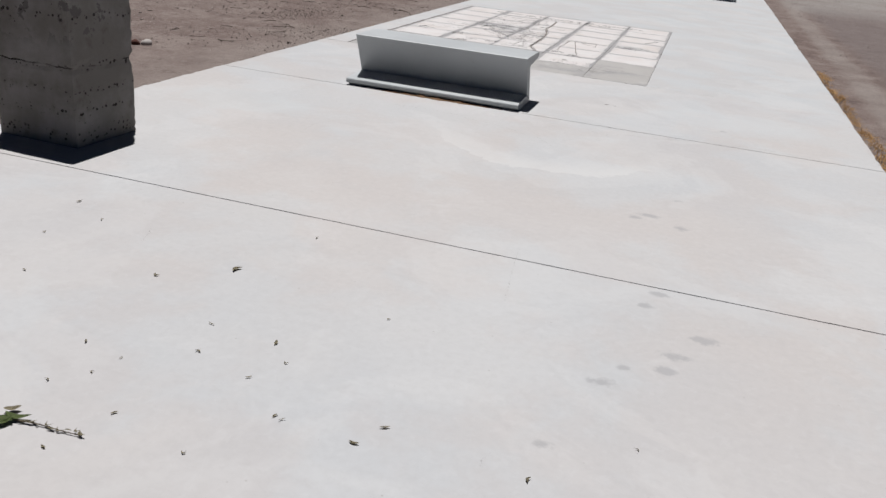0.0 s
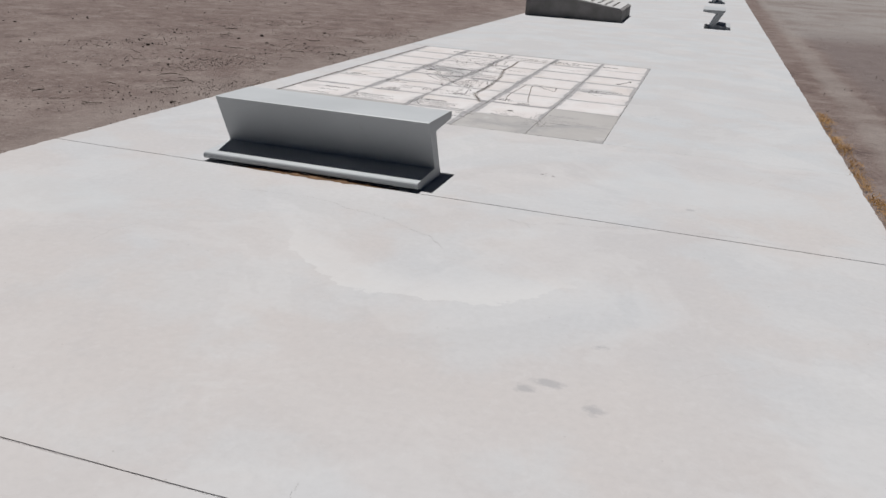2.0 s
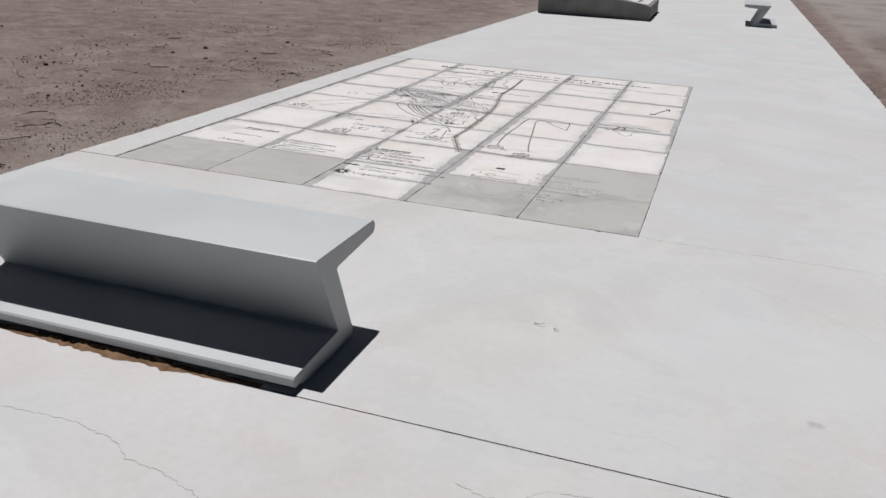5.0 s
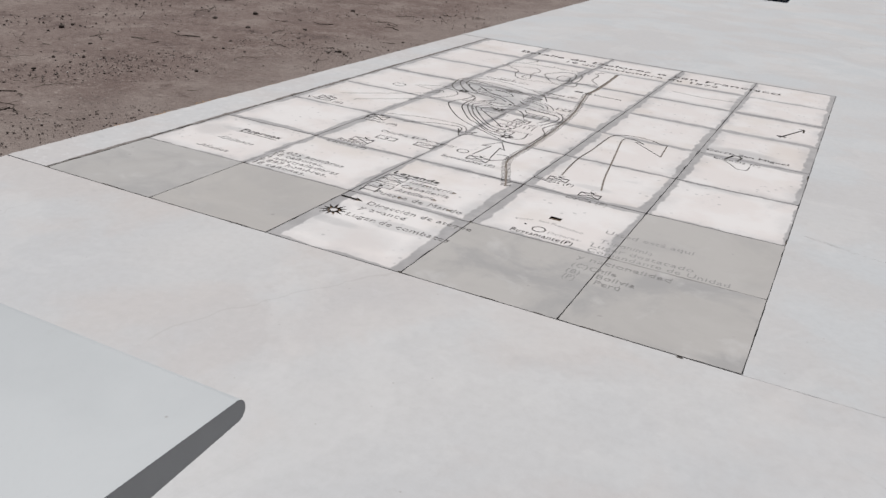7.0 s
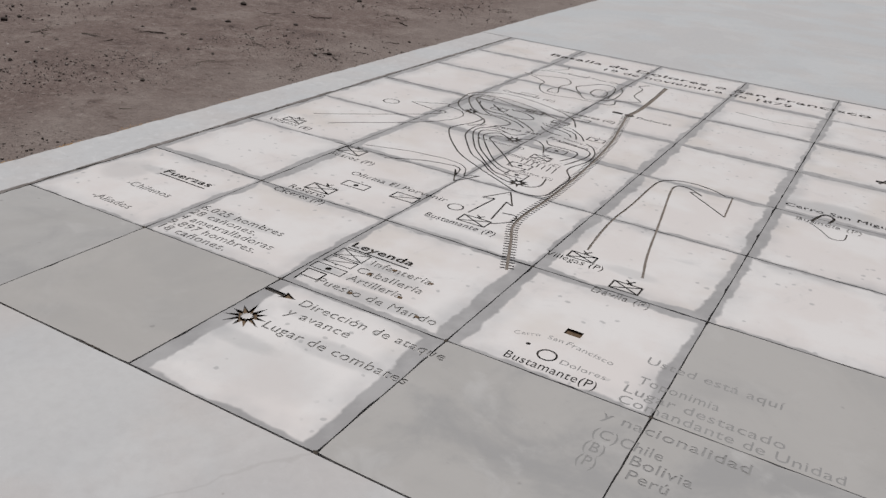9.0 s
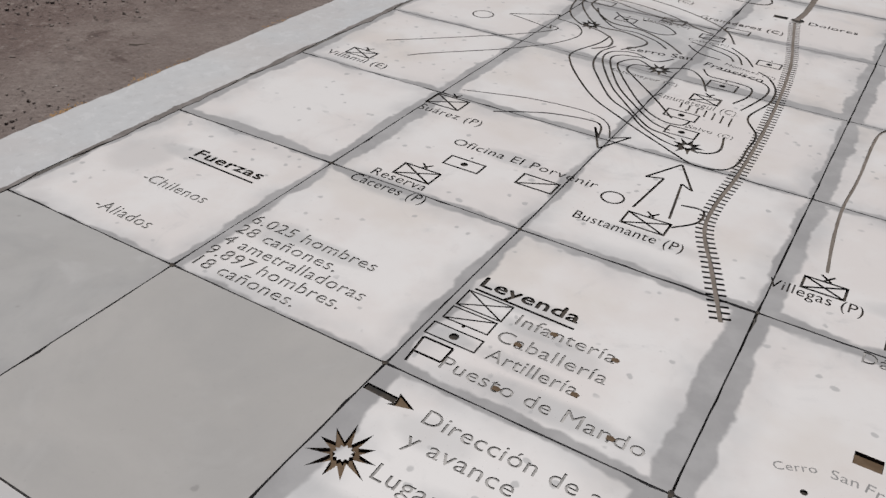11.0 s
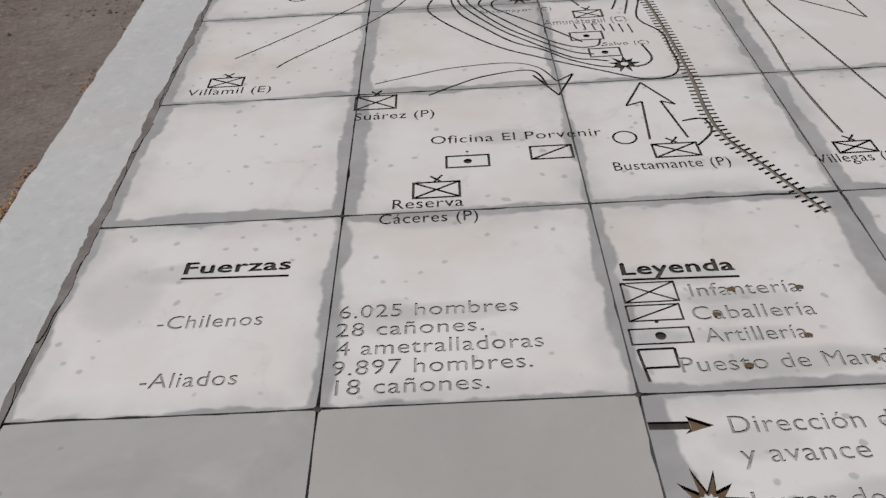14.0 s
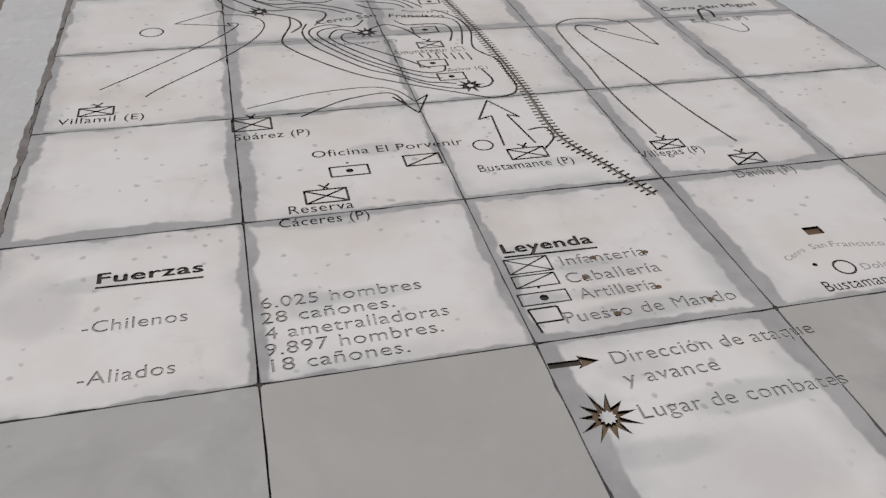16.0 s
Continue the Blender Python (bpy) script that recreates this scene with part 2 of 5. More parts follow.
def marble_tile_material():
    m = Nodes("pale_marble_tile", 0.55)
    p, info = m.shift(37.0)
    x, y, z = m.split(m.where())
    rag = m.math("ADD", m.math("MULTIPLY", m.math("SUBTRACT", m.noise(6.5, 3, 0.5, p), 0.5), 0.08),
                 m.math("MULTIPLY", m.math("SUBTRACT", m.noise(30, 3, 0.55, p), 0.5), 0.016))
    rgb = m.t.nodes.new("ShaderNodeSeparateColor")
    m.t.links.new(info.outputs["Color"], rgb.inputs[0])
    near = None
    for dist, width in ((m.math("ADD", x, 0.35), rgb.outputs[0]), (m.math("SUBTRACT", 0.35, x), rgb.outputs[1]),
                        (m.math("ADD", y, 0.35), rgb.outputs[2]), (m.math("SUBTRACT", 0.35, y), info.outputs["Alpha"])):
        d = m.math("SUBTRACT", dist, width)
        near = d if near is None else m.math("MINIMUM", near, d)
    edge = m.math("ADD", near, rag)
    cloud = m.noise(3.2, 6, 0.6, p)
    col = m.mix(m.step(cloud, 0.42, 0.62), (0.589, 0.556, 0.54), (0.615, 0.596, 0.585))
    col = m.mix(m.step(m.noise(2.1, 4, 0.5, p), 0.54, 0.70, 0.0, 0.5), col, (0.532, 0.484, 0.443))
    col = m.mix(m.step(m.noise(4.6, 8, 0.68, p, 0.9), 0.55, 0.76, 0.0, 0.42), col, (0.375, 0.375, 0.38))
    # grey washes of dirt worked in over the hills and round some of the words
    wp = m.world_place()
    wx, wy, wz = m.split(wp)
    drift = m.math("MULTIPLY", m.math("SUBTRACT", m.noise(6, 6, 0.65, wp), 0.5), 1.3)
    for cx, cy, rx, ry, amount in ((1.0, 3.35, 0.42, 0.33, 0.62), (1.35, 3.1, 0.3, 0.2, 0.5), (1.25, 2.75, 0.2, 0.22, 0.4), (0.95, 1.375, 0.18, 0.06, 0.5), (1.70, 0.97, 0.17, 0.07, 0.32),
                                   (1.78, 0.78, 0.26, 0.05, 0.45), (1.85, 0.42, 0.2, 0.06, 0.4), (0.98, 0.99, 0.2, 0.04, 0.35), (1.18, 1.78, 0.12, 0.05, 0.4), (3.05, 2.95, 0.3, 0.14, 0.5), (0.15, 1.1, 0.12, 0.16, 0.28),
                                   (0.29, 1.18, 0.15, 0.045, 0.35), (1.57, 1.085, 0.19, 0.05, 0.4), (1.64, 1.0, 0.15, 0.03, 0.3), (1.66, 0.865, 0.16, 0.035, 0.35), (0.85, 0.975, 0.10, 0.08, 0.35), (1.755, 1.57, 0.2, 0.04, 0.25), (1.62, 0.57, 0.12, 0.06, 0.3), (2.45, 1.6, 0.14, 0.05, 0.3), (1.55, 0.30, 0.2, 0.05, 0.35), (1.485, 0.868, 0.085, 0.036, 0.5), (1.72, 0.22, 0.3, 0.16, 0.22)):
        d = m.math("ADD", m.math("POWER", m.math("DIVIDE", m.math("SUBTRACT", wx, cx), rx), 2.0), m.math("POWER", m.math("DIVIDE", m.math("SUBTRACT", wy, cy), ry), 2.0))
        col = m.mix(m.step(m.math("ADD", d, drift), 1.1, 0.2, 0.0, amount), col, (0.3, 0.304, 0.307))
    spots = m.cells(17, m.bend(p, 9, 0.05))
    pick = m.step(m.noise(3.6, 3, 0.5, p), 0.46, 0.56)
    col = m.mix(m.math("MULTIPLY", m.step(m.math("ADD", spots, m.math("MULTIPLY", m.noise(42, 4, 0.6, p), 0.22)), 0.29, 0.22, 0.0, 0.62), pick), col, (0.3, 0.3, 0.3))
    col = m.mix(m.step(m.noise(85, 4, 0.6, p), 0.62, 0.8, 0.0, 0.25), col, (0.375, 0.352, 0.33))
    col = m.mix(m.step(edge, 0.10, 0.0, 0.0, m.step(m.noise(3.0, 4, 0.6, p), 0.35, 0.7, 0.05, 0.55)), col, (0.338, 0.339, 0.345))
    grout = m.mix(m.step(m.noise(7, 6, 0.6, p), 0.35, 0.68), (0.259, 0.254, 0.255), (0.323, 0.317, 0.317))
    grey = m.step(edge, 0.010, -0.004)
    col = m.mix(m.math("MULTIPLY", grey, 0.93), col, grout)
    m.put(m.bsdf.inputs["Roughness"], m.step(grey, 0.0, 1.0, 0.5, 0.85))
    m.bump(m.math("ADD", m.math("MULTIPLY", m.noise(45, 5, 0.6, p), 0.4), m.math("MULTIPLY", grey, -0.6)), 0.22, 0.002)
    return m.colour(col)


def grey_tile_material():
    m = Nodes("plain_grey_tile", 0.8)
    p, info = m.shift(53.0)
    cloud = m.noise(2.6, 6, 0.6, p, 0.4)
    tone = m.t.nodes.new("ShaderNodeSeparateColor")
    m.t.links.new(info.outputs["Color"], tone.inputs[0])
    base = m.mix(tone.outputs[0], (0.367, 0.352, 0.336), (0.352, 0.347, 0.341))
    base = m.mix(m.step(m.noise(1.7, 7, 0.65, p, 0.7), 0.42, 0.68, 0.0, 0.45), base, (0.315, 0.304, 0.291))
    col = m.mix(m.math("MULTIPLY", m.step(cloud, 0.44, 0.66), tone.outputs[1]), base, (0.281, 0.277, 0.274))
    col = m.mix(m.math("MULTIPLY", m.step(m.noise(5, 6, 0.6, p, 0.5), 0.54, 0.72, 0.0, 0.7), tone.outputs[1]), col, (0.413, 0.405, 0.398))
    col = m.mix(m.step(m.cells(7, m.bend(p, 12, 0.06)), 0.075, 0.03, 0.0, 0.6), col, (0.217, 0.21, 0.203))
    col = m.mix(m.step(m.noise(70, 4, 0.6, p), 0.6, 0.8, 0.0, 0.2), col, (0.225, 0.217, 0.21))
    m.bump(m.noise(50, 5, 0.6, p), 0.15, 0.002)
    return m.colour(col)


def plain_material(name, a, b, scale=14, rough=0.8, bump=0.25):
    m = Nodes(name, rough)
    p = m.where()
    big = m.noise(scale * 0.25, 5, 0.6, p)
    fine = m.noise(scale * 4, 6, 0.65, p)
    col = m.mix(m.step(big, 0.35, 0.68), a, b)
    col = m.mix(m.step(fine, 0.45, 0.8, 0.0, 0.35), col, tuple(0.72 * c for c in a))
    m.bump(fine, bump, 0.004)
    return m.colour(col)


def bench_material():
    m = Nodes("painted_bench_sky_tint", 0.5)
    m.bsdf.inputs["Specular IOR Level"].default_value = 0.5
    p = m.where()
    big = m.noise(1.7, 5, 0.55, p)
    fine = m.noise(60, 6, 0.6, p)
    # grey base tinted blue, standing in for sky reflected on the seat
    col = m.mix(m.step(big, 0.35, 0.65), (0.383, 0.402, 0.41), (0.416, 0.435, 0.443))
    col = m.mix(m.step(m.noise(6, 6, 0.65, p), 0.6, 0.75, 0.0, 0.3), col, (0.3, 0.292, 0.277))
    col = m.mix(m.step(m.cells(9, p), 0.05, 0.02, 0.0, 0.5), col, (0.188, 0.165, 0.15))
    m.bump(m.math("ADD", fine, m.noise(9, 4, 0.5, p)), 0.18, 0.003)
    return m.colour(col)


def pillar_material():
    m = Nodes("rough_cast_concrete", 0.95)
    p = m.where()
    big = m.noise(2.2, 6, 0.62, p)
    fine = m.noise(34, 7, 0.68, p)
    holes = m.cells(26, p)
    pick = m.step(m.noise(3.1, 4, 0.6, p), 0.5, 0.6)
    col = m.mix(m.step(big, 0.35, 0.66), (0.176, 0.164, 0.152), (0.262, 0.253, 0.246))
    x, y, z = m.split(p)
    patch = m.math("MULTIPLY", m.step(m.noise(4.5, 5, 0.6, p), 0.55, 0.57), m.step(z, 0.55, 0.75))
    col = m.mix(m.math("MULTIPLY", patch, 0.65), col, (0.075, 0.071, 0.069))
    col = m.mix(m.step(m.noise(7.5, 6, 0.6, p), 0.56, 0.72, 0.0, 0.5), col, (0.098, 0.081, 0.068))
    band = None
    wave = m.math("MULTIPLY", m.math("SUBTRACT", m.noise(5, 4, 0.6, p), 0.5), 0.10)
    for level, thick in ((0.06, 0.05), (0.21, 0.03), (0.33, 0.02), (0.485, 0.03), (0.78, 0.03)):
        near = m.step(m.math("ABSOLUTE", m.math("ADD", m.math("SUBTRACT", z, level), wave)), thick, thick * 0.3)
        band = near if band is None else m.math("MAXIMUM", band, near)
    hole2 = m.math("ADD", m.cells(30, m.bend(p, 20, 0.03)), m.math("MULTIPLY", m.math("SUBTRACT", m.noise(12, 4, 0.6, p), 0.5), 0.7))
    pit = m.math("MAXIMUM", m.math("MULTIPLY", m.step(holes, 0.14, 0.08), pick), m.math("MULTIPLY", m.step(hole2, 0.30, 0.20), band))
    crackline = m.step(m.math("ABSOLUTE", m.math("ADD", m.math("SUBTRACT", z, 0.485), m.math("MULTIPLY", m.math("SUBTRACT", m.noise(9, 6, 0.7, p), 0.5), 0.05))), 0.006, 0.002)
    pit = m.math("MAXIMUM", pit, m.math("MULTIPLY", crackline, m.step(m.noise(4, 3, 0.5, p), 0.40, 0.5)))
    col = m.mix(pit, col, (0.026, 0.022, 0.02))
    m.bump(m.math("SUBTRACT", m.math("ADD", m.math("MULTIPLY", fine, 0.5), big), m.math("MULTIPLY", pit, 0.8)), 0.6, 0.008)
    return m.colour(col)


PAVE = pavement_material("pavement_concrete", (0.446, 0.425, 0.413), (0.411, 0.415, 0.424))
KERB = pavement_material("kerb_strip_concrete", (0.444, 0.443, 0.447), (0.422, 0.424, 0.432), 0.3)
# far slabs: the sky's bluish sheen at a low angle is put into the colour
PAVE_COOL = pavement_material("sky_tinted_concrete", (0.424, 0.434, 0.443), (0.412, 0.428, 0.440))
DIRT = dirt_material()
MARBLE = marble_tile_material()
GREY_TILE = grey_tile_material()
BENCH = bench_material()
PILLAR = pillar_material()
PLINTH = plain_material("plinth_concrete", (0.203, 0.195, 0.188), (0.27, 0.261, 0.254), 9, 0.9)
PLAQUE = plain_material("pale_plaque_stone", (0.45, 0.446, 0.439), (0.495, 0.488, 0.48), 6, 0.7, 0.1)
JOINT = plain_material("dirty_joint_mortar", (0.075, 0.069, 0.064), (0.112, 0.104, 0.095), 30, 0.95, 0.5)
CUT = plain_material("engraved_cut", (0.028, 0.026, 0.025), (0.079, 0.064, 0.05), 60, 0.95, 0.3)
FAINT = plain_material("worn_engraved_cut", (0.21, 0.202, 0.195), (0.47, 0.452, 0.435), 70, 0.95, 0.3)
RUST = plain_material("earth_filled_cut", (0.098, 0.064, 0.038), (0.15, 0.105, 0.068), 60, 0.95, 0.6)
TRACK = plain_material("earth_filled_groove", (0.15, 0.128, 0.109), (0.203, 0.173, 0.15), 40, 0.95, 0.5)
STRAW = plain_material("dry_straw", (0.413, 0.247, 0.098), (0.285, 0.158, 0.06), 9, 0.9, 0.1)
LEAF = plain_material("dry_leaf", (0.247, 0.217, 0.143), (0.315, 0.277, 0.195), 20, 0.8, 0.2)
GREEN = plain_material("fresh_leaf", (0.098, 0.135, 0.041), (0.143, 0.173, 0.068), 20, 0.7, 0.2)
STONE = plain_material("field_stone", (0.188, 0.154, 0.135), (0.285, 0.247, 0.225), 12, 0.95, 0.5)
DARKCLOD = plain_material("dark_clod", (0.056, 0.045, 0.039), (0.09, 0.074, 0.065), 16, 0.98, 0.6)
TWIG = plain_material("grey_twig", (0.075, 0.06, 0.049), (0.12, 0.098, 0.083), 16, 0.95, 0.3)
SCRUB = plain_material("dark_scrub_leaf", (0.015, 0.018, 0.012), (0.026, 0.028, 0.019), 4, 0.9, 0.2)


# ---- building helpers ----
def part(name, bm, material, parent=None, label=""):
    """Links a bmesh as one mesh object, under parent when there is one."""
    me = bpy.data.meshes.new(name)
    bm.to_mesh(me)
    bm.free()
    ob = new(name, me)
    me.materials.append(material)
    if parent is not None:
        ob.parent = parent
    if label:
        ob["label"] = label
    return ob


def mesh_part(name, verts, faces, material, parent=None):
    me = bpy.data.meshes.new(name)
    me.from_pydata(verts, [], faces)
    me.materials.append(material)
    ob = new(name, me)
    if parent is not None:
        ob.parent = parent
    return ob


def slab_bmesh(outline, z0, z1, bevel=0.0):
    """A slab from a closed outline seen from above."""
    bm = bmesh.new()
    top = [bm.verts.new((x, y, z1)) for x, y in outline]
    low = [bm.verts.new((x, y, z0)) for x, y in outline]
    bm.faces.new(top)
    bm.faces.new(low[::-1])
    n = len(outline)
    for k in range(n):
        bm.faces.new((top[k], low[k], low[(k + 1) % n], top[(k + 1) % n]))
    bmesh.ops.recalc_face_normals(bm, faces=bm.faces)
    if bevel:
        rim = [e for e in bm.edges if e.verts[0].co.z > z1 - 1e-6 and e.verts[1].co.z > z1 - 1e-6]
        bmesh.ops.bevel(bm, geom=rim, offset=bevel, segments=2, affect="EDGES", clamp_overlap=True)
    return bm


def ragged(x0, y0, x1, y1, amount, step=0.06, seed=0):
    """Points from one corner to the next along a worn edge; the last is left out."""
    n = max(1, int(math.hypot(x1 - x0, y1 - y0) / step)) if amount else 1
    nx, ny = (y1 - y0), -(x1 - x0)
    size = math.hypot(nx, ny)
    out = []
    for k in range(n):
        f = k / n
        px, py = x0 + (x1 - x0) * f, y0 + (y1 - y0) * f
        d = amount * (0.6 * noise.noise((px * 2.1, py * 2.1, seed)) + 0.8 * noise.noise((px * 9, py * 9, seed + 5)) + 0.5 * noise.noise((px * 24, py * 24, seed + 9))) if k else 0.0
        out.append((px + nx / size * d, py + ny / size * d))
    return out


def worn_slab(name, x0, y0, x1, y1, parent, left=0.0, right=0.0, near=0.0016, far=0.0016, top=0.0, thick=0.12, material=None):
    line = ragged(x0, y0, x1, y0, near, 0.12, 1) + ragged(x1, y0, x1, y1, right, 0.05, 2) + ragged(x1, y1, x0, y1, far, 0.12, 3) + ragged(x0, y1, x0, y0, left, 0.022, 4)
    return part(name, slab_bmesh(line, top - thick, top, 0.004), material or PAVE, parent)


# ---- ground and pavement ----
LEFT, RIGHT = -0.31, 5.53
GROUND = -0.035


def graded(lo, hi, near_lo, near_hi, fine):
    """Grid lines, close together in the middle and wider towards the horizon."""
    out = list(np.arange(near_lo, near_hi + 1e-6, fine))
    gap, v = fine, near_hi
    while v < hi:
        gap *= 1.35
        v += gap
        out.append(min(v, hi))
    gap, v = fine, near_lo
    while v > lo:
        gap *= 1.35
        v -= gap
        out.insert(0, max(v, lo))
    return out


def build_ground():
    xs, ys = graded(-900, 900, -9.0, 12.0, 0.12), graded(-900, 900, -7.0, 20.0, 0.12)
    verts, faces = [], []
    for y in ys:
        for x in xs:
            inside = LEFT + 0.12 < x < RIGHT - 0.12
            h = 0.022 * noise.noise((x * 0.7, y * 0.7, 0)) + 0.012 * noise.noise((x * 2.9, y * 2.9, 3)) + 0.006 * noise.noise((x * 8, y * 8, 7))
            far = max(0.0, math.hypot(x, y) - 60) / 400
            verts.append((x, y, GROUND - 0.10 if inside else min(GROUND + h, -0.012) + 2.0 * far * noise.noise((x * 0.01, y * 0.01, 2))))
    w = len(xs)
    for j in range(len(ys) - 1):
        for i in range(w - 1):
            a = j * w + i
            faces.append((a, a + 1, a + w + 1, a + w))
    ob = mesh_part("ground", verts, faces, DIRT)
    for f in ob.data.polygons:
        f.use_smooth = True
    return tagged(ob, "dry reddish brown dirt with grit and wheel tracks", "ground", kind="structure")


build_ground()

pavement = part("pavement", slab_bmesh([(LEFT + 0.06, -24.0), (RIGHT - 0.06, -24.0), (RIGHT - 0.06, 60.0), (LEFT + 0.06, 60.0)], -0.2, -0.06), JOINT)
tagged(pavement, "pale sun-bleached concrete walkway in large worn slabs", "pavement", kind="structure")
G = 0.0010
for y0, y1 in ((-24.0, -8.74), (-8.74, -5.5), (-5.5, -2.26), (-2.26, -0.0006)):
    worn_slab("slab", LEFT, y0 + G, RIGHT, y1 - G, pavement, 0.016, 0.016)
worn_slab("slab", LEFT, G, -0.013, 5.6, pavement, 0.011, 0.007, material=KERB)
corner = (ragged(3.5015, -0.004, RIGHT, -0.004, 0.0012, 0.12, 1) + ragged(RIGHT, -0.004, RIGHT, 13.9 - G, 0.016, 0.05, 2) + ragged(RIGHT, 13.9 - G, LEFT, 13.9 - G, 0.0016, 0.12, 3)
          + ragged(LEFT, 13.9 - G, LEFT, 5.606, 0.016, 0.05, 4) + ragged(LEFT, 5.606, 3.5015, 5.606, 0.0015, 0.12, 5) + ragged(3.5015, 5.606, 3.5015, -0.004, 0.0022, 0.05, 6))
part("slab", slab_bmesh(corner, -0.12, 0.0), PAVE_COOL, pavement)
for y0, y1 in ((13.9, 27.0), (27.0, 60.0)):
    worn_slab("slab", LEFT, y0 + G, RIGHT, y1 - G, pavement, 0.014, 0.014, material=PAVE_COOL)


HAIR = plain_material("hairline_crack", (0.225, 0.214, 0.203), (0.345, 0.33, 0.319), 60, 0.95, 0.3)


def hairline(pts, width, seed):
    """A thin wandering crack, open by a hair and filled with dust."""
    r = random.Random(seed)
    line = []
    for (ax, ay), (bx, by) in zip(pts, pts[1:]):
        n = max(2, int(math.hypot(bx - ax, by - ay) / 0.016))
        for k in range(n):
            f = k / n
            line.append((ax + (bx - ax) * f + r.uniform(-0.006, 0.006), ay + (by - ay) * f + r.uniform(-0.006, 0.006)))
    verts, faces = [], []
    for k, (x, y) in enumerate(line):
        w = width * r.uniform(0.3, 1.0)
        verts += [(x, y - w, 0.0007), (x + w * 0.5, y + w, 0.0007)]
        if k:
            faces.append((2 * k - 2, 2 * k - 1, 2 * k + 1, 2 * k))
    mesh_part("crack", verts, faces, HAIR, pavement)


for k, pts in enumerate((((1.5, -2.74), (1.78, -2.69), (2.01, -2.68), (2.19, -2.72), (2.27, -2.78), (2.4, -2.79), (2.58, -2.85), (2.8, -2.98), (2.9, -3.02), (3.05, -3.2)),
                         ((3.24, -2.51), (3.35, -2.54), (3.43, -2.52), (3.5, -2.44), (3.66, -2.42), (3.81, -2.37), (3.95, -2.28)), ((3.35, -2.54), (3.41, -2.62)),
                         ((3.26, -5.35), (3.29, -5.66), (3.34, -6.04)), ((1.57, -6.05), (1.60, -6.14), (1.63, -6.23)), ((3.55, -7.11), (3.53, -7.21)),
                         ((4.35, -2.2), (4.6, -2.16), (4.9, -2.2)), ((3.55, 1.62), (3.9, 1.5), (4.4, 1.46)))):
    hairline(pts, 0.0010, k)


# ---- benches ----
def bench_profile():
    """The Z-shaped section: y across, z up, near edge at y = 0."""
    pts = [(0.075, 0.001), (0.060, 0.019)]               # undercut below the nose
    for k in range(7):                                   # rounded nose of the foot plate
        a = radians(-90 - 150 * k / 6)
        pts.append((0.025 + 0.025 * math.cos(a), 0.043 + 0.024 * math.sin(a)))
    pts += [(0.10, 0.070), (0.352, 0.082), (0.362, 0.088)]
    pts += [(0.183, 0.424), (0.178, 0.434), (0.188, 0.438)]
    for k in range(7):                                   # rounded nose of the seat plate
        a = radians(85 - 160 * k / 6)
        pts.append((0.672 + 0.029 * math.cos(a), 0.408 + 0.029 * math.sin(a)))
    pts += [(0.36, 0.354), (0.348, 0.346), (0.487, 0.055), (0.50, 0.040), (0.50, 0.002)]
    return pts


def extruded(prof, length):
    bm = bmesh.new()
    a = [bm.verts.new((0.0, y, z)) for y, z in prof]
    b = [bm.verts.new((length, y, z)) for y, z in prof]
    bm.faces.new(a), bm.faces.new(b[::-1])
    n = len(prof)
    for k in range(n):
        bm.faces.new((a[k], b[k], b[(k + 1) % n], a[(k + 1) % n]))
    bmesh.ops.recalc_face_normals(bm, faces=bm.faces)
    return bm


def build_bench(length):
    """Foot plate, leaning web and seat plate, butted along the two bends."""
    p = bench_profile()
    base = new("bench")
    part("foot_plate", extruded(p[:12] + p[24:], length), BENCH, base)
    part("web", extruded([p[11], p[12], p[22], p[23], p[24]], length), BENCH, base)
    part("seat", extruded(p[12:23], length), BENCH, base)
    return base


bench = build_bench(1.61)
bench.matrix_world = pose(0.95, -2.255, 0.0)
tagged(bench, "pale grey cast concrete bench with a Z-shaped section", "bench", group="Z-shaped benches")
for x, y in ((4.72, 14.62), (4.66, 27.9)):
    far_bench = copy_thing(bench, pose(x, y, 0.0, 0, 0, 90))
    tagged(far_bench, "pale grey concrete Z-shaped bench on a far slab")


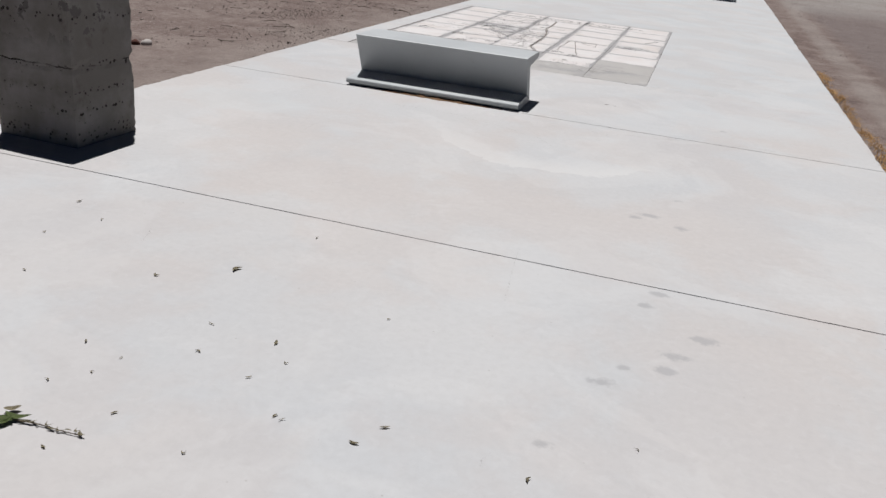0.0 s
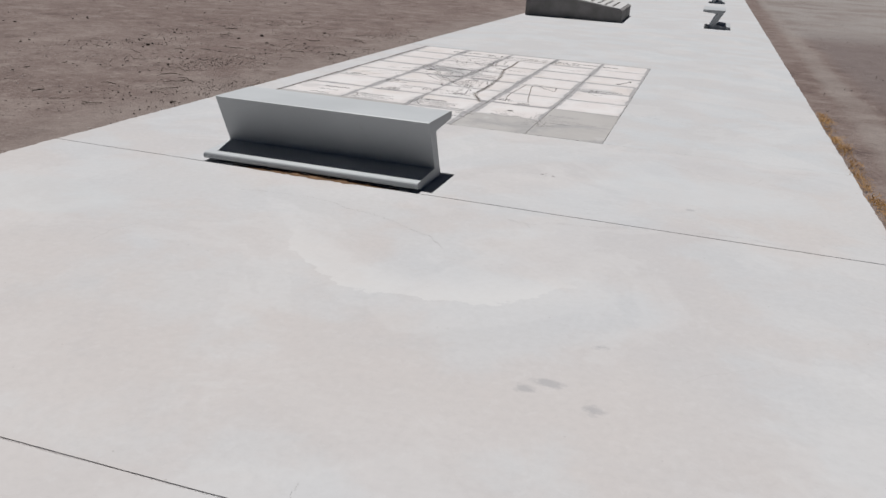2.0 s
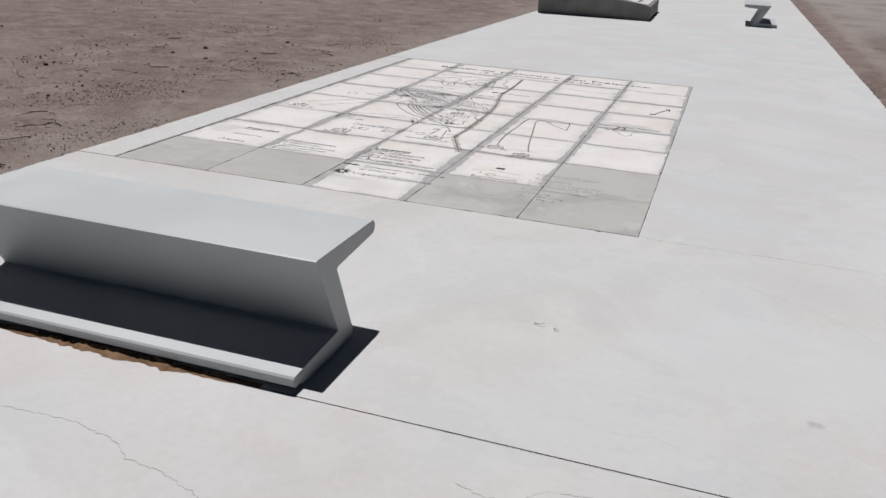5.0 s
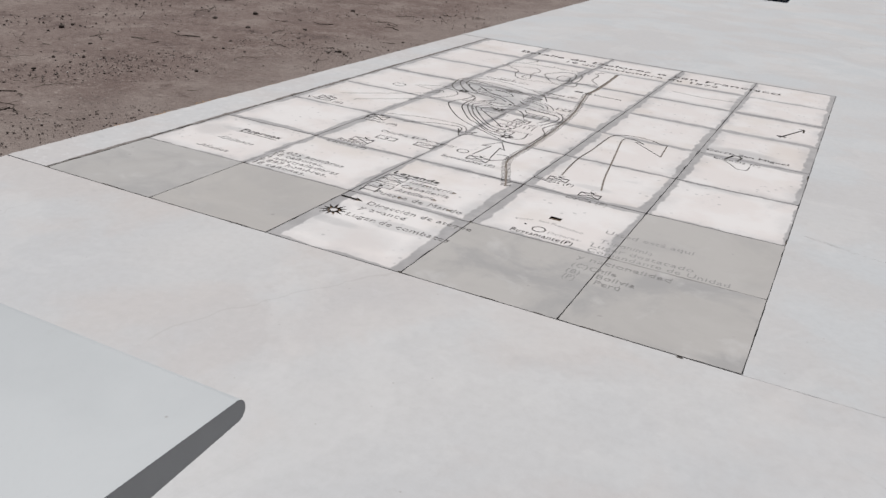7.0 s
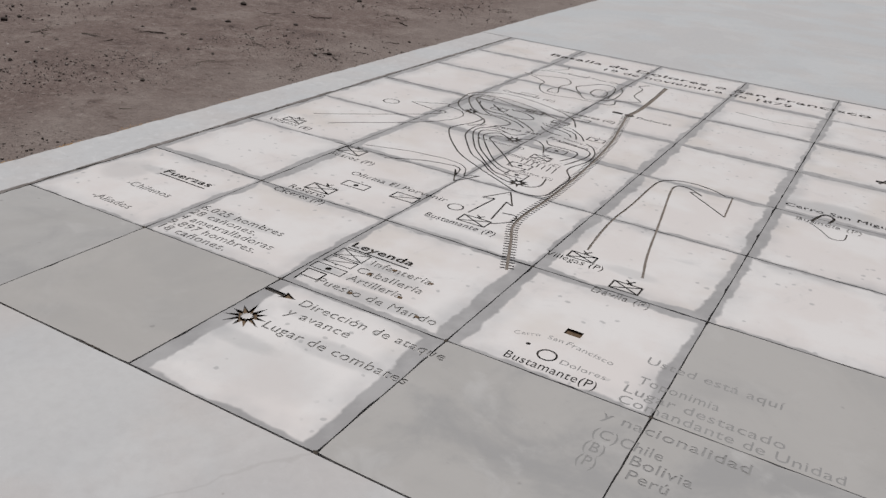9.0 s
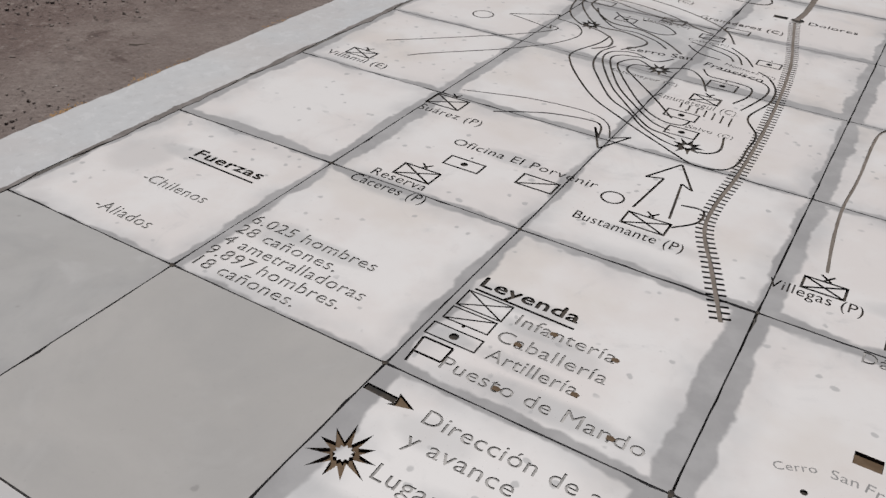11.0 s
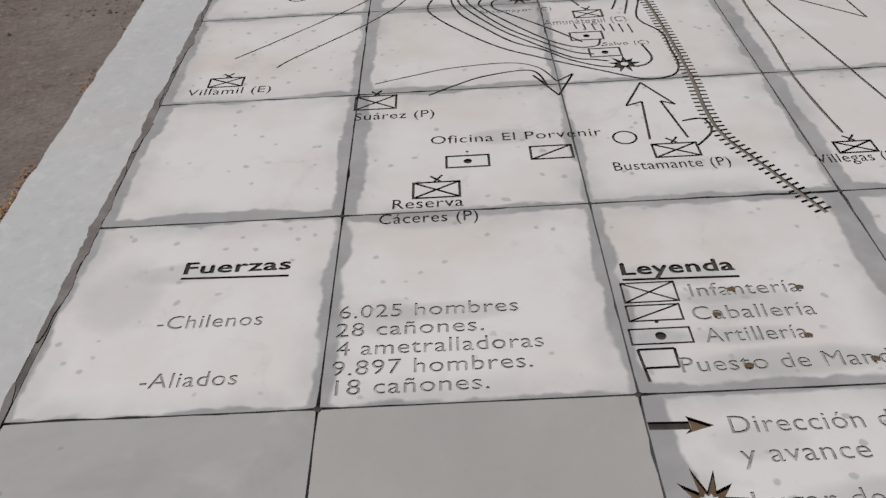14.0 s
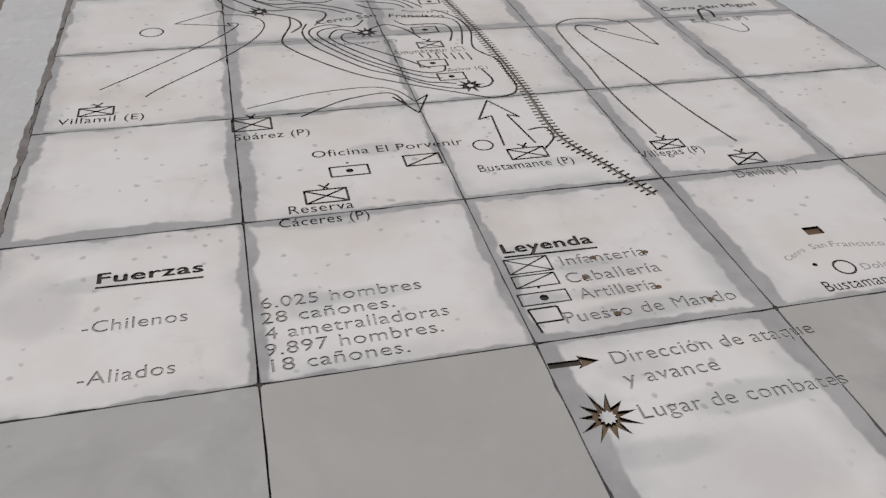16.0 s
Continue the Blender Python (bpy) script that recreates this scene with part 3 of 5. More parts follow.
# ---- hollow concrete block ----
def build_block(w, d, h, wall):
    bm = bmesh.new()

    def chip(x, y, z):
        """Uneven faces, worn corners and a broken cold joint between the two pours."""
        out = 0.006 * noise.noise((x * 6, y * 6, z * 9)) + 0.004 * noise.noise((x * 21, y * 21, z * 25))
        if min(x, w - x) < 0.02 and min(y, d - y) < 0.02:
            out -= 0.012 + 0.012 * noise.noise((x * 3, y * 3, z * 31))
        seam = 0.485 + 0.012 * noise.noise((x * 7, y * 7, 2))
        if abs(z - seam) < 0.016:
            out -= 0.016 * max(0.0, 0.35 + noise.noise((x * 11, y * 11, 5)))
        return out

    rows = 34

    def ring(inset, z, k):
        pts = []
        for (x0, y0), (x1, y1) in (((0, 0), (w, 0)), ((w, 0), (w, d)), ((w, d), (0, d)), ((0, d), (0, 0))):
            for f in range(16):
                x, y = x0 + (x1 - x0) * f / 16, y0 + (y1 - y0) * f / 16
                cx, cy = w / 2, d / 2
                s = 1 - 2 * inset / w
                wob = 0.0 if inset else chip(x, y, z)
                pts.append(bm.verts.new((cx + (x - cx) * (s + wob * 2), cy + (y - cy) * (s + wob * 2), z)))
        return pts
    zs = sorted([h * k / rows for k in range(rows + 1)])
    rings = [ring(0.0, z, k) for k, z in enumerate(zs)]
    rings += [ring(0.012, h + 0.006, 0), ring(wall, h + 0.004, 0), ring(wall + 0.01, h - 0.02, 0), ring(wall + 0.015, 0.25, 0)]
    for a, b in zip(rings, rings[1:]):
        for k in range(len(a)):
            bm.faces.new((a[k], a[(k + 1) % len(a)], b[(k + 1) % len(a)], b[k]))
    bm.faces.new(rings[-1])
    bm.faces.new(rings[0][::-1])
    bmesh.ops.recalc_face_normals(bm, faces=bm.faces)
    return part("concrete_block", bm, PILLAR)


block = build_block(0.60, 0.56, 0.95, 0.07)
block.matrix_world = pose(-0.168, -5.165, 0.0, 0, 0, -2.0)
tagged(block, "rough hollow cast concrete block with pitted stained faces", "concrete block")


# ---- sloping plinth ----
def build_plinth():
    base = new("plinth")
    w, d, low, high = 2.36, 2.9, 0.29, 0.62
    bm = bmesh.new()
    sec = [(0, 0), (w, 0), (w, low), (0.05, high), (0.0, high)]
    a = [bm.verts.new((x, 0, z)) for x, z in sec]
    b = [bm.verts.new((x, d, z)) for x, z in sec]
    bm.faces.new(a), bm.faces.new(b[::-1])
    for k in range(5):
        bm.faces.new((a[k], b[k], b[(k + 1) % 5], a[(k + 1) % 5]))
    bmesh.ops.recalc_face_normals(bm, faces=bm.faces)
    bmesh.ops.bevel(bm, geom=bm.edges[:], offset=0.012, segments=2, affect="EDGES")
    part("body", bm, PLINTH, base)
    tilt = math.degrees(math.atan2(high - low, w - 0.05))
    slope = pose(w, 0, low, 0, tilt, 0)
    bm = slab_bmesh([(-2.2, 0.06), (-0.06, 0.06), (-0.06, d - 0.06), (-2.2, d - 0.06)], 0.002, 0.022, 0.004)
    panel = part("panel", bm, PLAQUE, base, "pale inscription panel")
    panel.matrix_basis = slope
    rng = random.Random(4)
    for k in range(9):
        x = -0.30 - 0.18 * k
        y = 0.3
        while y < d - 0.5:
            run = rng.uniform(0.25, 0.7)
            bm = slab_bmesh([(x, y), (x + 0.05, y), (x + 0.05, min(y + run, d - 0.3)), (x, min(y + run, d - 0.3))], 0.0225, 0.026)
            part("lettering_bar", bm, CUT, panel)
            y += run + rng.uniform(0.1, 0.22)
    return base


plinth = build_plinth()
plinth.matrix_world = pose(-0.19, 13.80, 0.0, 0, 0, 1.5)
tagged(plinth, "low sloping concrete plinth with a pale inscription panel", "plinth")


# ---- engraved map in tiles ----
TILE = 0.70
GREY_TILES = {(0, 0), (1, 0), (3, 0), (4, 0), (4, 1)}
# tone and cloudiness of the plain tiles
GREY_TONES = {(0, 0): (0.75, 0.7, 0, 1), (1, 0): (0.12, 0.3, 0, 1), (3, 0): (0.3, 0.9, 0, 1), (4, 0): (0.35, 0.9, 0, 1), (4, 1): (0.3, 0.4, 0, 1)}
# widths of the grout-stained border: left, right, near, far
BORDERS = {(0, 1): (0.018, 0.022, 0.006, 0.004), (1, 1): (0.03, 0.026, 0.008, 0.035), (2, 1): (0.036, 0.072, 0.03, 0.028), (2, 0): (0.072, 0.07, 0.022, 0.022),
           (0, 2): (0.05, 0.042, 0.045, 0.006), (1, 2): (0.06, 0.016, 0.012, 0.016), (2, 2): (0.014, 0.016, 0.022, 0.012), (3, 1): (0.06, 0.04, 0.02, 0.048),
           (3, 2): (0.055, 0.05, 0.036, 0.022), (4, 2): (0.04, 0.02, 0.012, 0.02), (0, 3): (0.04, 0.03, 0.02, 0.018), (1, 3): (0.055, 0.02, 0.035, 0.04),
           (2, 3): (0.02, 0.018, 0.014, 0.012), (3, 3): (0.06, 0.045, 0.02, 0.045), (1, 4): (0.06, 0.05, 0.04, 0.06), (2, 4): (0.05, 0.05, 0.07, 0.02), (4, 3): (0.05, 0.035, 0.02, 0.06)}
bed = part("stone_map", slab_bmesh([(-0.03, -0.006), (3.506, -0.006), (3.506, 5.606), (-0.03, 5.606)], -0.118, -0.022), JOINT)
tagged(bed, "engraved battle map of pale marble and grey floor tiles", "floor map")
rng = random.Random(11)
TILES = {}


def tile_outline(i, j):
    """A square tile with slightly worn, chipped edges."""
    r = random.Random(100 * i + j)
    h, n = 0.3482, 13
    out = []
    for ax, ay, bx, by in ((-h, -h, h, -h), (h, -h, h, h), (h, h, -h, h), (-h, h, -h, -h)):
        wear = r.uniform(0.0006, 0.0026)
        for k in range(n):
            f = (k + (r.uniform(-0.3, 0.3) if k else 0.0)) / n
            x, y = ax + (bx - ax) * f, ay + (by - ay) * f
            d = wear * r.random() ** 2 + (r.uniform(0.002, 0.005) if r.random() < 0.07 else 0.0)
            if not k:
                d = r.uniform(0.0005, 0.0035)
            out.append((x - d * (1 if x > 0 else -1) * (abs(x) > h - 0.01), y - d * (1 if y > 0 else -1) * (abs(y) > h - 0.01)))
    return out


for j in range(8):
    for i in range(5):
        ob = part("tile", slab_bmesh(tile_outline(i, j), -0.0219, 0.0), GREY_TILE if (i, j) in GREY_TILES else MARBLE, bed)
        ob.location = ((i + 0.5) * TILE, (j + 0.5) * TILE, rng.uniform(-0.0012, 0.0))
        ob.color = tuple(0.8 * v for v in BORDERS[i, j]) if (i, j) in BORDERS else tuple(rng.uniform(0.012, 0.05) for _ in range(4))
        if (i, j) in GREY_TONES:
            ob.color = GREY_TONES[i, j]
        ob["label"] = "plain grey stone tile" if (i, j) in GREY_TILES else "pale marble tile with grout-stained edges"
        TILES[i, j] = ob
fill = []
for k in range(113):
    y = 0.05 * k
    fill.append((-0.03 - 0.004 * noise.noise((y * 9, 1, 1)), y))
FILL = plain_material("dusty_joint_fill", (0.105, 0.096, 0.088), (0.188, 0.174, 0.161), 40, 0.95, 0.7)
part("joint_fill", slab_bmesh([(-0.0005, 5.6), (-0.0005, 0.0)] + fill, -0.0215, -0.0025), FILL, bed)
# mortar smeared proud of the joint, ragged on both sides
SMEAR = plain_material("smeared_joint_mortar", (0.15, 0.134, 0.124), (0.225, 0.206, 0.197), 34, 0.95, 0.9)
for y0, y1, k in ((0.15, 0.82, 1), (0.95, 1.72, 2), (1.8, 2.22, 3), (2.35, 2.9, 4), (3.1, 3.75, 5), (4.0, 4.9, 6)):
    n = int((y1 - y0) / 0.012)
    outer, inner = [], []
    for i in range(n + 1):
        y = y0 + (y1 - y0) * i / n
        swell = math.sin(math.pi * i / n) ** 0.5
        mid = -0.014 + 0.006 * noise.noise((y * 4, k, 2))
        outer.append((mid - 0.002 - swell * (0.007 + 0.010 * noise.noise((y * 16, k, 5)) + 0.005 * noise.noise((y * 60, k, 5))), y))
        inner.append((mid + 0.002 + swell * (0.017 + 0.014 * noise.noise((y * 11, k, 8)) + 0.005 * noise.noise((y * 60, k, 9))), y))
    part("joint_fill", slab_bmesh(inner[::-1] + outer, -0.004, 0.0014), SMEAR, bed)

# ---- lettering and lines cut into the map ----
WORN = plain_material("rubbed_engraved_cut", (0.225, 0.221, 0.217), (0.27, 0.266, 0.262), 25, 0.95, 0.2)
# sides of the cuts: dirty, and darkened further by shade put into the colour
WALL = plain_material("cut_wall", (0.041, 0.036, 0.032), (0.09, 0.079, 0.069), 60, 0.95, 0.3)


def tile_at(x, y):
    return TILES[min(4, max(0, int(x / TILE))), min(7, max(0, int(y / TILE)))]


DEPTH = {CUT: 0.007, RUST: 0.010, TRACK: 0.005, FAINT: 0.0042, WORN: 0.0015}
CUTTERS = []


def cutter(me, m, depth, floor):
    """A solid that reaches from just over the tile down to the floor of the cut."""
    bm = bmesh.new()
    bm.from_mesh(me)
    bm.transform(m)
    for v in bm.verts:
        v.co.z = 0.003
    bmesh.ops.remove_doubles(bm, verts=bm.verts, dist=0.00002)
    made = bmesh.ops.extrude_face_region(bm, geom=bm.faces[:], use_keep_orig=True)
    for v in made["geom"]:
        if isinstance(v, bmesh.types.BMVert):
            v.co.z = -depth
    bmesh.ops.recalc_face_normals(bm, faces=bm.faces)
    solid = bpy.data.meshes.new("cutter")
    bm.to_mesh(solid)
    bm.free()
    solid.materials.append(WALL)
    xs, ys = [v.co.x for v in solid.vertices], [v.co.y for v in solid.vertices]
    CUTTERS.append((solid, min(xs), max(xs), min(ys), max(ys), floor, depth))


def on_tile(name, me, x, y, turn=0.0, lift=0.0, pieces=None):
    """Sinks a flat mesh into the tile under (x, y), as the floor of a cut."""
    t = tile_at(x, y)
    ob = new(name, me)
    ob.parent = t
    depth = DEPTH[me.materials[0]]
    ob.matrix_basis = pose(x - t.location.x, y - t.location.y, 0.0004 + lift - depth - t.location.z, 0, 0, turn)
    m = pose(x, y, 0, 0, 0, turn)
    for one in pieces or [me]:
        cutter(one, m, depth, ob)
    return ob


def cut_pieces(name, pieces, material, origin, x, y, lift=0.0):
    """Strokes that cross or touch are cut one after another."""
    singles = [flat_mesh(name, [p], material, origin) for p in pieces]
    return on_tile(name, flat_mesh(name, pieces, material, origin), x, y, lift=lift, pieces=singles)


def lettering(words, x, y, width, material, bold=0.0, turn=0.0):
    """Words cut into the stone; bold ones are cut over again a little to the side."""
    cu = bpy.data.curves.new("lettering", "FONT")
    cu.body = words
    cu.resolution_u = 3
    cu.space_character = 1.06
    tmp = bpy.data.objects.new("lettering_source", cu)
    me = bpy.data.meshes.new_from_object(tmp)
    bpy.data.objects.remove(tmp)
    me.name = "lettering"
    me.materials.clear()
    me.materials.append(material)
    xs = [v.co.x for v in me.vertices]
    k = width / (max(xs) - min(xs))
    tall = k * (0.80 if bold > 0.01 else 0.93)
    if 0.030 < tall * 0.682 < 0.060:
        tall = 0.045 / 0.682
    me.transform(Matrix.Translation((-min(xs) * k, 0, 0)) @ Matrix.Diagonal((k, tall, 1, 1)))
    strokes = [me]
    if bold:
        strokes = []
        for dx, dy in ((0, 0), (1, 0), (0.5, 0.7)):
            one = me.copy()
            one.transform(Matrix.Translation((dx * bold * 0.35, dy * bold * 0.35, 0)))
            strokes.append(one)
        bm = bmesh.new()
        for n, one in enumerate(strokes):
            shifted = one.copy()
            shifted.transform(Matrix.Translation((0, 0, 0.00012 * n)))
            bm.from_mesh(shifted)
        bm.to_mesh(me)
        bm.free()
    ob = on_tile("lettering", me, x, y, turn, pieces=strokes)
    ob["label"] = 'engraved dark lettering reading "' + words + '"'
    return ob


def smooth_line(pts, per=7):
    """A Catmull-Rom line through a few control points."""
    p = [Vector((*pts[0], 0))] + [Vector((*q, 0)) for q in pts] + [Vector((*pts[-1], 0))]
    out = []
    for k in range(1, len(p) - 2):
        a, b, c, d = p[k - 1:k + 3]
        for s in range(per):
            u = s / per
            out.append(0.5 * (2 * b + (c - a) * u + (2 * a - 5 * b + 4 * c - d) * u * u + (3 * b - a - 3 * c + d) * u ** 3))
    out.append(p[-2])
    return out


def ribbon(pts, width, wobble=0.25):
    """A flat strip of slightly uneven width along a line."""
    verts, faces = [], []
    for k, p in enumerate(pts):
        d = (pts[min(k + 1, len(pts) - 1)] - pts[max(k - 1, 0)])
        n = Vector((-d.y, d.x, 0)).normalized()
        w = 0.5 * width * (1 + wobble * noise.noise((p.x * 31, p.y * 31, 1)))
        verts += [p + n * w, p - n * w]
        if k:
            a = 2 * k
            faces.append((a - 2, a - 1, a + 1, a))
    return verts, faces


def flat_mesh(name, pieces, material, origin):
    verts, faces = [], []
    for v, f in pieces:
        base = len(verts)
        verts += [(p[0] - origin[0], p[1] - origin[1], 0.0) for p in v]
        faces += [tuple(base + i for i in q) for q in f]
    me = bpy.data.meshes.new(name)
    me.from_pydata(verts, [], faces)
    me.materials.append(material)
    bm = bmesh.new()
    bm.from_mesh(me)
    for f in bm.faces:
        f.normal_update()
        if f.normal.z < 0:
            f.normal_flip()
    bm.to_mesh(me)
    bm.free()
    return me


count = [0]


def groove(name, pts, width, material, smooth=True):
    count[0] += 1
    if smooth:
        pieces = [ribbon(smooth_line(pts), width)]
    else:
        pieces = [ribbon([Vector((*a, 0)), Vector((*b, 0))], width, 0.0) for a, b in zip(pts, pts[1:])]
    return cut_pieces(name, pieces, material, pts[0], pts[0][0], pts[0][1], lift=0.00004 * (count[0] % 9))


def disc(x, y, r, n=14):
    return [(x + r * math.cos(math.tau * k / n), y + r * math.sin(math.tau * k / n)) for k in range(n)], [tuple(range(n))]


def ring_mark(x, y, r, stroke=0.007):
    n = 32
    verts = [(x + q * math.cos(math.tau * k / n), y + q * math.sin(math.tau * k / n)) for q in (r - stroke / 2, r + stroke / 2) for k in range(n)]
    faces = [(k, (k + 1) % n, n + (k + 1) % n, n + k) for k in range(n)]
    return on_tile("ring_mark", flat_mesh("ring_mark", [(verts, faces)], CUT, (x, y)), x, y)


def unit_symbol(kind, x, y, w, h):
    """A framed unit sign: crossed for infantry, one stroke for horse, a dot for guns."""
    def bar(a, b, s):
        return ribbon([Vector((*a, 0)), Vector((*b, 0))], s, 0.0)
    l, r, b, t = x - w / 2, x + w / 2, y - h / 2, y + h / 2
    s = 0.0075 if "legend" not in kind else 0.005
    out = [bar((l - s / 2, b), (r + s / 2, b), s), bar((l - s / 2, t), (r + s / 2, t), s), bar((l, b), (l, t), s), bar((r, b), (r, t), s)]
    if "infantry" in kind:
        out += [bar((l, b), (r, t), s), bar((l, t), (r, b), s)]
    if "horse" in kind:
        out += [bar((l, b), (r, t), s)]
    if "gun" in kind:
        out += [disc(x, y, 0.013), disc(x, t + 0.022, 0.005)]
    if kind == "infantry":
        out += [bar((x - 0.018, t + 0.032), (x + 0.012, t + 0.004), s), bar((x + 0.018, t + 0.036), (x - 0.006, t + 0.004), s)]
    return cut_pieces("unit_symbol", out, CUT, (x, y), x, y)


def burst(x, y, r, spikes, material, inner=0.5, hole=0.3):
    """A jagged burst with an open middle."""
    bm_v, bm_f = [], []
    n = spikes * 2
    for k in range(n):
        a = math.tau * k / n + 0.12
        far = r * (1.0 if k % 2 == 0 else inner) * (1 + 0.12 * math.sin(k * 2.3))
        bm_v.append((x + far * math.cos(a), y + far * math.sin(a)))
    for k in range(n):
        a = math.tau * k / n + 0.12
        far = r * hole * (1.0 if k % 2 == 0 else 0.7)
        bm_v.append((x + far * math.cos(a), y + far * math.sin(a)))
    for k in range(n):
        bm_f.append((k, (k + 1) % n, n + (k + 1) % n, n + k))
    return on_tile("battle_mark", flat_mesh("battle_mark", [(bm_v, bm_f)], material, (x, y)), x, y)


def railway(pts):
    line = smooth_line(pts, 10)
    on_tile("railway_line", flat_mesh("railway_line", [ribbon(line, 0.013)], TRACK, pts[0]), *pts[0])
    pieces, run, due = [], 0.0, 0.0
    for a, b in zip(line, line[1:]):
        d = b - a
        n = Vector((-d.y, d.x, 0)).normalized()
        while due <= run + d.length:
            p = a + d * ((due - run) / d.length)
            pieces.append(ribbon([p - n * 0.028, p + n * 0.028], 0.009, 0.0))
            due += 0.0255
        run += d.length
    on_tile("railway_sleepers", flat_mesh("railway_sleepers", pieces, CUT, pts[0]), *pts[0], lift=0.0003)


railway([(1.675, 3.85), (1.73, 3.55), (1.785, 3.25), (1.825, 2.87), (1.848, 2.48), (1.856, 2.12), (1.848, 1.87), (1.865, 1.71), (1.93, 1.551), (1.981, 1.425), (2.029, 1.306)])
burst(1.484, 0.424, 0.078, 11, RUST, 0.40, 0.30)
for sx, sy in ((0.868, 3.191), (1.325, 2.85), (1.648, 2.222)):
    burst(sx, sy, 0.062, 9, CUT, 0.45, 0.26)
on_tile("legend_arrow", flat_mesh("legend_arrow", [([(0, 0.011), (0, -0.010), (0.086, -0.013), (0.086, 0.008)], [(0, 1, 2, 3)])], CUT, (0, 0)), 1.404, 0.614)
on_tile("legend_arrow", flat_mesh("legend_arrow", [([(0.082, 0.022), (0.0865, 0.004), (0.0865, -0.010), (0.072, -0.024), (0.136, -0.005)], [(0, 1, 2, 3, 4)])], RUST, (0, 0)), 1.404, 0.614)
on_tile("filled_mark", flat_mesh("filled_mark", [([(-0.03, -0.02), (0.03, -0.02), (0.03, 0.02), (-0.03, 0.02)], [(0, 1, 2, 3)])], RUST, (0, 0)), 2.43, 1.015)
on_tile("filled_mark", flat_mesh("filled_mark", [disc(0, 0, 0.008)], CUT, (0, 0)), 2.329, 0.855)
on_tile("filled_mark", flat_mesh("filled_mark", [([(-0.035, -0.02), (0.035, -0.02), (0.035, 0.02), (-0.035, 0.02)], [(0, 1, 2, 3)])], CUT, (0, 0)), 1.598, 3.893)
on_tile("filled_mark", flat_mesh("filled_mark", [disc(0, 0, 0.032)], CUT, (0, 0)), 1.68, 3.89, lift=0.0008)
groove("command_flag", [(1.433, 0.735), (1.424, 0.832), (1.508, 0.832), (1.508, 0.775), (1.428, 0.775)], 0.007, CUT, smooth=False)
for k in range(7):
    tx = 1.515 + 0.034 * k
    groove("slope_tick", [(tx, 2.575 - 0.004 * k), (tx + 0.006, 2.53 - 0.010 * k)], 0.0065, CUT, smooth=False)
lettering('Fuerzas', 0.293, 1.179, 0.282, CUT, bold=0.012)
lettering('-Chilenos', 0.273, 0.974, 0.262, FAINT)
lettering('-Aliados', 0.280, 0.783, 0.226, FAINT)
lettering('6.025 hombres', 0.724, 0.980, 0.440, FAINT)
lettering('28 cañones.', 0.721, 0.918, 0.356, FAINT)
lettering('4 ametralladoras', 0.727, 0.856, 0.486, FAINT)
lettering('9.897 hombres.', 0.722, 0.794, 0.460, FAINT)
lettering('18 cañones.', 0.734, 0.736, 0.346, FAINT)
lettering('Leyenda', 1.435, 1.090, 0.282, CUT, bold=0.012)
lettering('Infantería', 1.588, 1.000, 0.268, FAINT)
lettering('Caballería', 1.575, 0.919, 0.290, FAINT)
lettering('Artillería', 1.586, 0.845, 0.235, FAINT)
lettering('Puesto de Mando', 1.510, 0.757, 0.508, FAINT)
lettering('Dirección de ataque', 1.571, 0.586, 0.579, FAINT)
lettering('y avance', 1.572, 0.512, 0.258, FAINT)
lettering('Lugar de combates', 1.565, 0.401, 0.557, FAINT)
lettering('Reserva', 0.841, 1.420, 0.204, CUT)
lettering('Cáceres (P)', 0.805, 1.352, 0.279, CUT)
lettering('Suárez (P)', 0.697, 1.926, 0.268, CUT)
lettering('Oficina El Porvenir', 0.952, 1.755, 0.541, CUT)
lettering('Bustamante (P)', 1.498, 1.555, 0.345, CUT)
lettering('Villamil (E)', 0.080, 2.160, 0.302, CUT)
lettering('Villegas (P)', 2.091, 1.540, 0.248, CUT)
lettering('Dávila (P)', 2.364, 1.351, 0.227, FAINT)
lettering('Usted está aquí', 2.697, 0.986, 0.435, WORN)
lettering('Toponimia', 2.708, 0.855, 0.255, WORN)
lettering('Lugar destacado', 2.685, 0.782, 0.484, WORN)
lettering('Comandante de Unidad', 2.687, 0.719, 0.651, WORN)
lettering('y nacionalidad', 2.677, 0.609, 0.429, WORN)
lettering('(C)Chile', 2.681, 0.515, 0.204, WORN)
lettering('(B)', 2.679, 0.444, 0.061, WORN)
lettering('Bolivia', 2.813, 0.453, 0.171, WORN)
lettering('(P)', 2.684, 0.377, 0.054, WORN)
lettering('Perú', 2.823, 0.389, 0.113, WORN)
lettering('Bustamante(P)', 2.293, 0.732, 0.316, CUT)
lettering('Dolores', 2.462, 0.803, 0.156, WORN)
lettering('Batalla de Dolores o San Francisco', 0.548, 5.197, 2.503, CUT, bold=0.015)
lettering('19 de noviembre de 1879', 1.082, 5.036, 1.444, CUT, bold=0.004)
lettering('Cerro San Miguel', 2.832, 2.889, 0.527, CUT, bold=0.006)
lettering('Buendía (P)', 2.909, 2.718, 0.298, FAINT)
lettering('Dolores', 1.736, 3.857, 0.231, CUT, bold=0.004)
lettering('Cazadores (C)', 0.785, 3.801, 0.388, CUT)
lettering('Granaderos (C)', 1.264, 3.623, 0.402, CUT)
lettering('Cerro San', 1.121, 2.985, 0.293, CUT, bold=0.004, turn=11)
lettering('Francisco', 1.465, 3.019, 0.263, CUT, bold=0.004, turn=-9)
lettering('Cerro Tres Clavos', 0.922, 4.663, 0.520, FAINT)
lettering('Montoya (C)', 1.540, 3.079, 0.227, FAINT, turn=-11)
